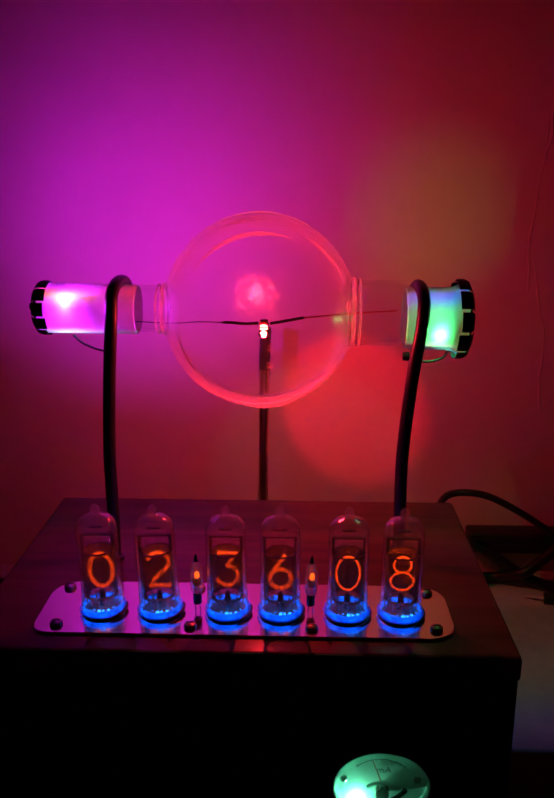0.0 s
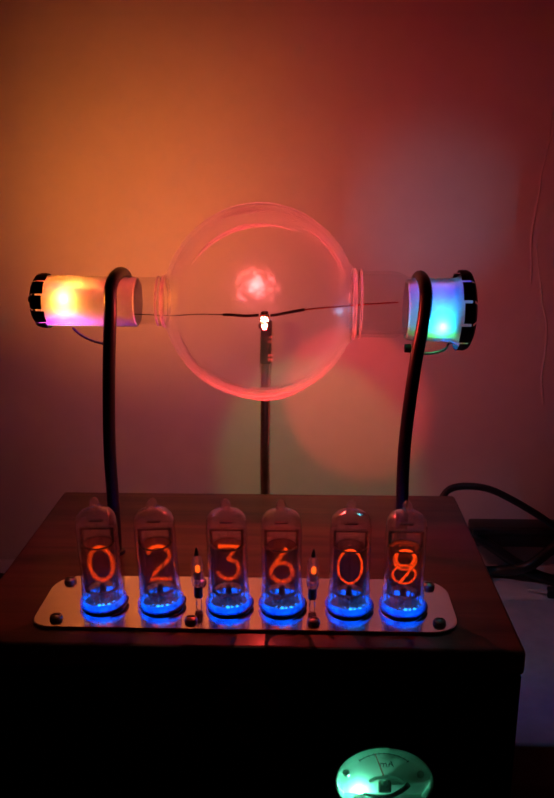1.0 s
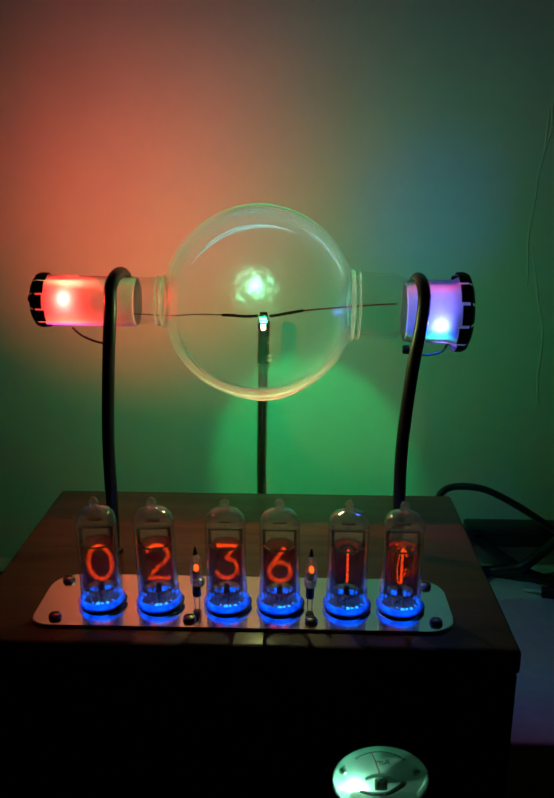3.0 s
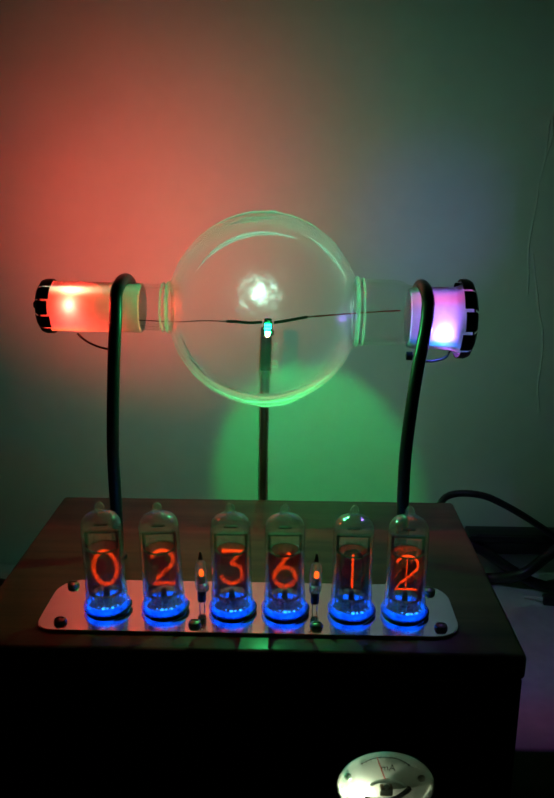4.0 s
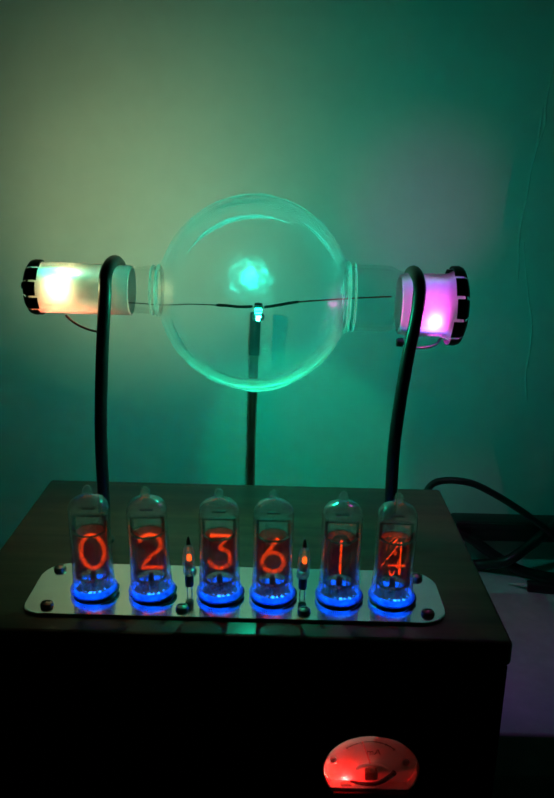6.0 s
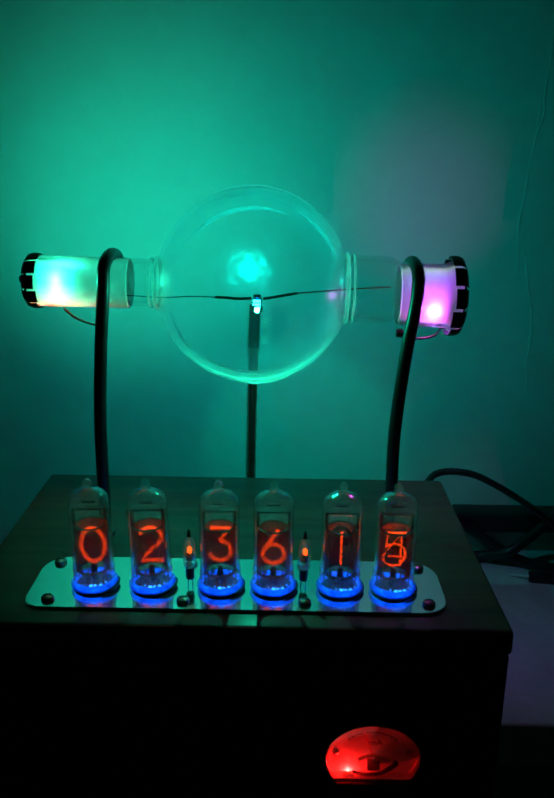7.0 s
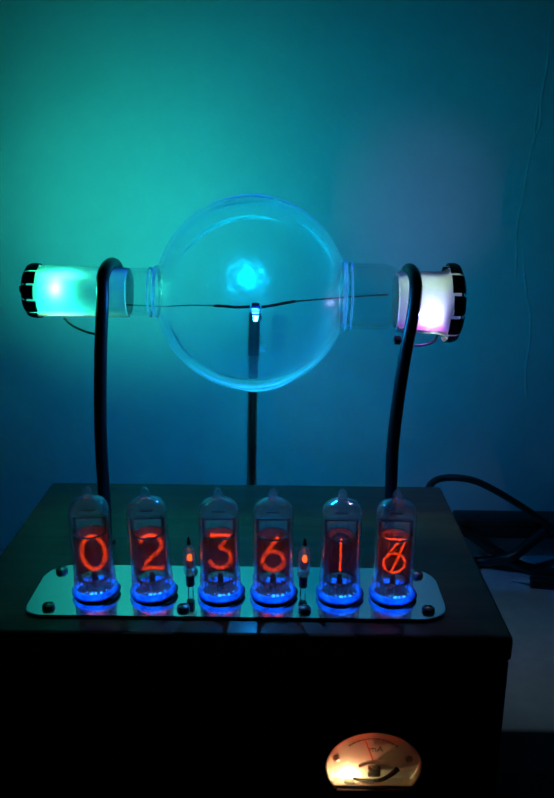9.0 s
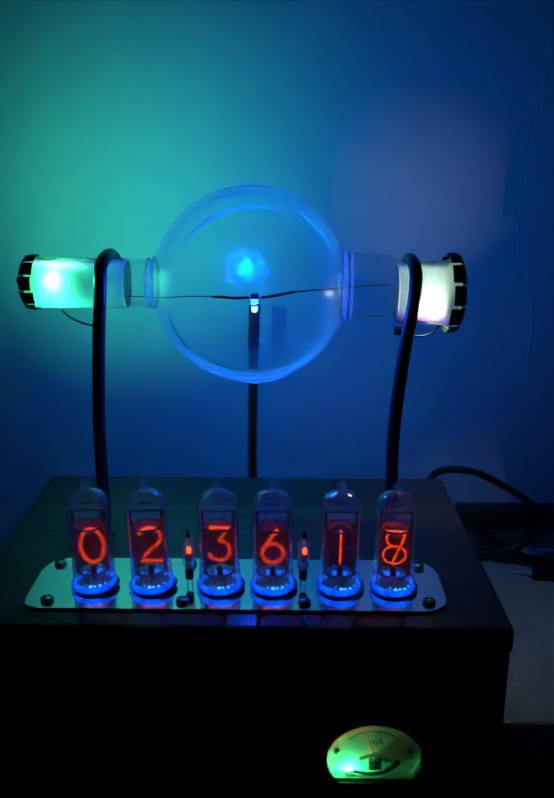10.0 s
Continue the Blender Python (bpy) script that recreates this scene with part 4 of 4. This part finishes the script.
# ---- the meter ----
def meter():
    x, y, z = DIAL
    m = thing("panel_meter", (x, Y0 + 0.001, z), "lit milliamp panel meter with a red pointer in the box front", "meter")
    W, Hh, LOW = 0.0217, 0.0182, -0.0120

    def outline(k, w=W, h=Hh, low=LOW):
        pts = []
        for i in range(k + 1):
            a = radians(-34) + radians(248) * i / k
            pts.append((w * math.cos(a), max(low, h * math.sin(a))))
        return pts

    def shell(bm, scale0, scale1, y0, y1):
        o = outline(44)
        rings = [[bm.verts.new((px * s, yy, pz * s)) for px, pz in o] for s, yy in ((scale0, y0), (scale1, y0), (scale1, y1), (scale0, y1))]
        for a, b in zip(rings, rings[1:] + rings[:1]):
            for i in range(len(o)):
                j = (i + 1) % len(o)
                bm.faces.new((a[i], a[j], b[j], b[i]))
        return bm

    part("bezel", shell(B(), 1.0, 1.06, -0.0055, 0.0), METER_BLACK, m, "black bezel")
    # Pale rim and added ledge bounce lamp light over the dial
    part("rim", shell(B(), 0.965, 0.999, -0.0052, -0.0007), DIAL_PAINT, m, "pale translucent rim round the dial")
    part("bounce_ledge", box(B(), -0.0178, 0.0178, -0.0052, -0.0008, LOW + 0.0001, LOW + 0.0006), DIAL_PAINT, m, "pale ledge added to look lit below the dial")
    bm = B()
    o = outline(44)
    bm.faces.new([bm.verts.new((px * 0.999, -0.0006, pz * 0.999)) for px, pz in o])
    bm.faces.new([bm.verts.new((px * 0.999, -0.0001, pz * 0.999)) for px, pz in o][::-1])
    dial = part("dial", bm, DIAL_PAINT, m, "pale printed dial", smooth=False)
    bm = B()
    ring = [[bm.verts.new((px * s, yy, pz * s)) for px, pz in o] for s, yy in ((0.998, -0.0052), (0.93, -0.0064), (0.80, -0.0070))]
    for a, b in zip(ring, ring[1:]):
        for i in range(len(o)):
            j = (i + 1) % len(o)
            bm.faces.new((a[i], a[j], b[j], b[i]))
    bm.faces.new(ring[-1])
    part("window", bm, TUBE_GLASS, m, "clear domed window").visible_shadow = False
    part("lower_cover", box(B(), -0.0165, 0.0165, -0.0080, -0.0060, -0.0148, -0.0108, 0.0005), METER_BLACK, m)
    part("pointer", sweep(B(), [(0.0005, -0.0030, 0.000), (-0.0042, -0.0030, 0.0130)], [0.0004, 0.0003], 6), RED_WIRE, m, "thin red pointer")
    part("scale_arc", sweep(B(), [(0.0165 * math.cos(radians(a)), -0.0008, -0.005 + 0.0165 * math.sin(radians(a))) for a in range(48, 133, 4)], 0.00018, 4), METER_BLACK, dial)
    for a in range(50, 132, 8):
        c, s = math.cos(radians(a)), math.sin(radians(a))
        part("tick", sweep(B(), [(0.0155 * c, -0.0008, -0.005 + 0.0155 * s), (0.0172 * c, -0.0008, -0.005 + 0.0172 * s)], 0.00016, 4), METER_BLACK, dial)
    coil = part("coil_block", box(B(), -0.0022, 0.0036, -0.0042, -0.0008, -0.0068, -0.0022, 0.0008), COIL, m, "brown moving coil block")
    part("coil_bridge", sweep(B(), smooth_line([(-0.0062, -0.0035, -0.0012), (-0.003, -0.0042, 0.0014), (0.0015, -0.0045, 0.0020), (0.0055, -0.0040, 0.0008), (0.0078, -0.0030, -0.0014)]), 0.0008, 8), DIAL_PAINT, coil)
    part("zero_screw", lathe(B(), [(0, -0.0050), (0.0012, -0.0048), (0.0014, -0.0042), (0.0014, -0.0036)], "Y", 14, (0.0006, 0, -0.0008)), SCREW, coil)
    part("spring", sweep(B(), [(0.0006 + (0.0010 + 0.00007 * k) * math.cos(k * 0.7), -0.0044, 0.0008 + (0.0010 + 0.00007 * k) * math.sin(k * 0.7)) for k in range(26)], 0.00014, 4), BRASS, coil)
    part("stop_arm", sweep(B(), smooth_line([(-0.0088, -0.0030, -0.0080), (-0.003, -0.0032, -0.0093), (0.004, -0.0032, -0.0086), (0.0095, -0.0030, -0.0048), (0.0110, -0.0030, -0.0028)]), [0.0006 + 0.0000285 * i for i in range(25)], 8), METER_BLACK, m, "black curved stop arm")
    for sx in (-1, 1):
        part("dial_screw", lathe(B(), [(0.0017, -0.0006), (0.0016, -0.0014), (0.0009, -0.0019), (0, -0.0020)], "Y", 14, (sx * 0.0165, 0, 0.0008)), SCREW, dial)
    cu = bpy.data.curves.new("unit_text", "FONT")
    cu.body, cu.size, cu.align_x, cu.extrude = "mA", 0.0046, "CENTER", 0.00005
    t = new("unit_text", cu)
    t.matrix_world = pose(0.0014, -0.0009, 0.0045, 90, 0, 0)
    bpy.context.view_layer.update()
    me = bpy.data.meshes.new_from_object(t)
    bpy.data.objects.remove(t)
    me.materials.append(METER_BLACK)
    w = new("lettering", me)
    w.parent = dial
    w.matrix_local = pose(0.0014, -0.0009, 0.0045, 90, 0, 0)
    lamp = part("lamp_core", spool(0.00117, 0.00125, 0.002, 0.0003), WHITE_CORE, m)
    part("lens", lathe(B(), [(0, -0.0027), (0.0009, -0.0026), (0.0014, -0.0018), (0.0015, 0), (0.0014, 0.0018), (0.0009, 0.0026), (0, 0.0027)], "X", 20), MILKY, lamp, "small milky lens").visible_shadow = False
    lamp.location = (-0.0105, -0.0032, -0.0098)
    return m


# ---- cables and small things ----
def cable(pts, r, label, category="cable", name="cable", steps=8):
    c = thing(name, (0, 0, 0), label, category)
    part("sheath", sweep(B(), smooth_line(pts, steps), r, 12), RUBBER, c)
    return c


def cables():
    cable([(0.118, 0.215, 0.072), (0.131, 0.24, 0.081), (0.153, 0.24, 0.083), (0.175, 0.24, 0.074), (0.208, 0.24, 0.053), (0.26, 0.25, 0.012), (0.31, 0.26, 0.0032), (0.42, 0.262, 0.0032)], 0.0025, "black cable arching from behind the case to the table")
    duct = thing("cable_duct", (0.265, WALL - 0.009, 0.0225), "flat black cable duct fixed low on the wall", "cable duct")
    part("body", box(B(), -0.109, 0.12, -0.009, 0.009, 0.0, 0.016, 0.002), RUBBER, duct)
    part("cover_lip", box(B(), -0.109, 0.12, -0.0105, -0.0092, 0.011, 0.0155, 0.0005), RUBBER, duct)
    cable([(0.150, 0.276, 0.034), (0.168, 0.268, 0.026), (0.188, 0.262, 0.014), (0.208, 0.257, 0.0050), (0.240, 0.247, 0.0042), (0.32, 0.235, 0.0042)], 0.0040, "thick black cable curling down to the table")
    cable([(0.130, 0.262, 0.0042), (0.160, 0.2665, 0.0042), (0.178, 0.2650, 0.0060), (0.194, 0.2545, 0.0150), (0.212, 0.2600, 0.0260), (0.235, 0.2660, 0.042), (0.262, 0.2645, 0.048)], 0.0040, "thick black cable crossing over another cable")
    plug = thing("connector", (0.2050, 0.238, 0.0), "small black plug with a pale tip on the table", "connector", turn=(0, 0, -8))
    part("body", box(B(), 0.0, 0.022, -0.0035, 0.0035, 0.0, 0.007, 0.0012), RUBBER, plug)
    part("tip", sweep(B(), [(-0.012, 0.005, 0.0012), (-0.004, 0.0015, 0.0030), (0.002, 0, 0.0034)], [0.0009, 0.0013, 0.0016], 8), PALE_PLASTIC, plug, "pale plastic tip")
    cable([(-0.30, 0.245, 0.004), (-0.24, 0.25, 0.004), (-0.19, 0.245, 0.004), (-0.15, 0.225, 0.004), (-0.135, 0.205, 0.004)], 0.004, "black cable lying on the table beside the case")


setting()
wooden_box()
mounting_plate()
TUBE_Y = 0.0435
nixie_tube(-0.0635, TUBE_Y, "0", (0, -1.6, 0), "nixie tube with a blue lit base showing zero")
nixie_tube(-0.0365, TUBE_Y, "2", (0, -2.6, 0), "nixie tube with a blue lit base showing two")
nixie_tube(-0.0050, TUBE_Y, "3", (0, -0.8, 0), "nixie tube with a blue lit base showing three")
nixie_tube(0.0195, TUBE_Y, "6", (0, -0.4, 0), "nixie tube with a blue lit base showing six")
_, TENS = nixie_tube(0.0503, TUBE_Y, "", (0, 0.2, 0), "nixie tube with a blue lit base changing from zero to one", "01")
_, UNITS = nixie_tube(0.0750, TUBE_Y, "", (0, 0.3, 0), "nixie tube with a blue lit base counting seconds", "0123456789")
neon_lamp(-0.0192, 0.0445, (0, -1, 0))
neon_lamp(0.0334, 0.0445, (0, 1, 0))
flask()
lamp_end(True)
lamp_end(False)
hook(-0.0708, -0.0657, 0.1488, "black rubber covered rod hooked over the narrow flask neck", 0.037)
hook(0.0795, 0.0875, 0.1470, "black rubber covered rod hooked over the wide flask neck", 0.040)
centre_post()
led()
METER = meter()
cables()

DIAL_FILM = part("helper_film", lathe(B(), [(0.0012, -0.002), (0.0012, 0.002)], "X", 32), film_mat("dial_film", DIAL_TINTS), METER, "unseen tinted drum added to change the lamp colour as it turns")


def flip_rows(lit, depth):
    """Half turns of a cathode: glowing face to the front within the given spans."""
    rows, now = [], any(a <= 0 for a, b in lit)
    ang = 0 if now else 180
    rows.append((0, ang))
    for t, to in sorted([(a, 1) for a, b in lit if a > 0] + [(b, 0) for a, b in lit if b < 10]):
        for k in range(4):
            rows.append((t - 0.05 + k / 30, ang + 60 * k))
        ang += 180
    rows.append((10, ang))
    return [(t, pose(0, depth + (-0.0004 - 1.25 * depth) * (0.5 + 0.5 * math.cos(radians(a))), Z_DIGIT + 0.0018, 0, 0, a)) for t, a in rows]


def motions():
    for f, (dy, dz), dx in FILMS:
        walk(f, [(t, pose(dx, dy, dz, a)) for t, a in TURN])
    walk(DIAL_FILM, [(t, pose(-0.0105, -0.0032, -0.0098, a + 1)) for t, a in TURN])
    spans = {"8": [(0, 1.06), (9.9, 11)], "9": [(0.95, 2.06)], "0": [(1.92, 3.03)], "1": [(2.93, 4.02)], "2": [(3.9, 5.06)], "3": [(4.93, 6.03)], "4": [(5.93, 7.07)], "5": [(6.93, 8.06)], "6": [(7.93, 9.06)], "7": [(8.93, 11)]}
    for d, ob in UNITS.items():
        walk(ob, flip_rows(spans[d], ob.location.y))
    walk(TENS["0"], flip_rows([(0, 2.06)], TENS["0"].location.y))
    walk(TENS["1"], flip_rows([(1.92, 11)], TENS["1"].location.y))


motions()
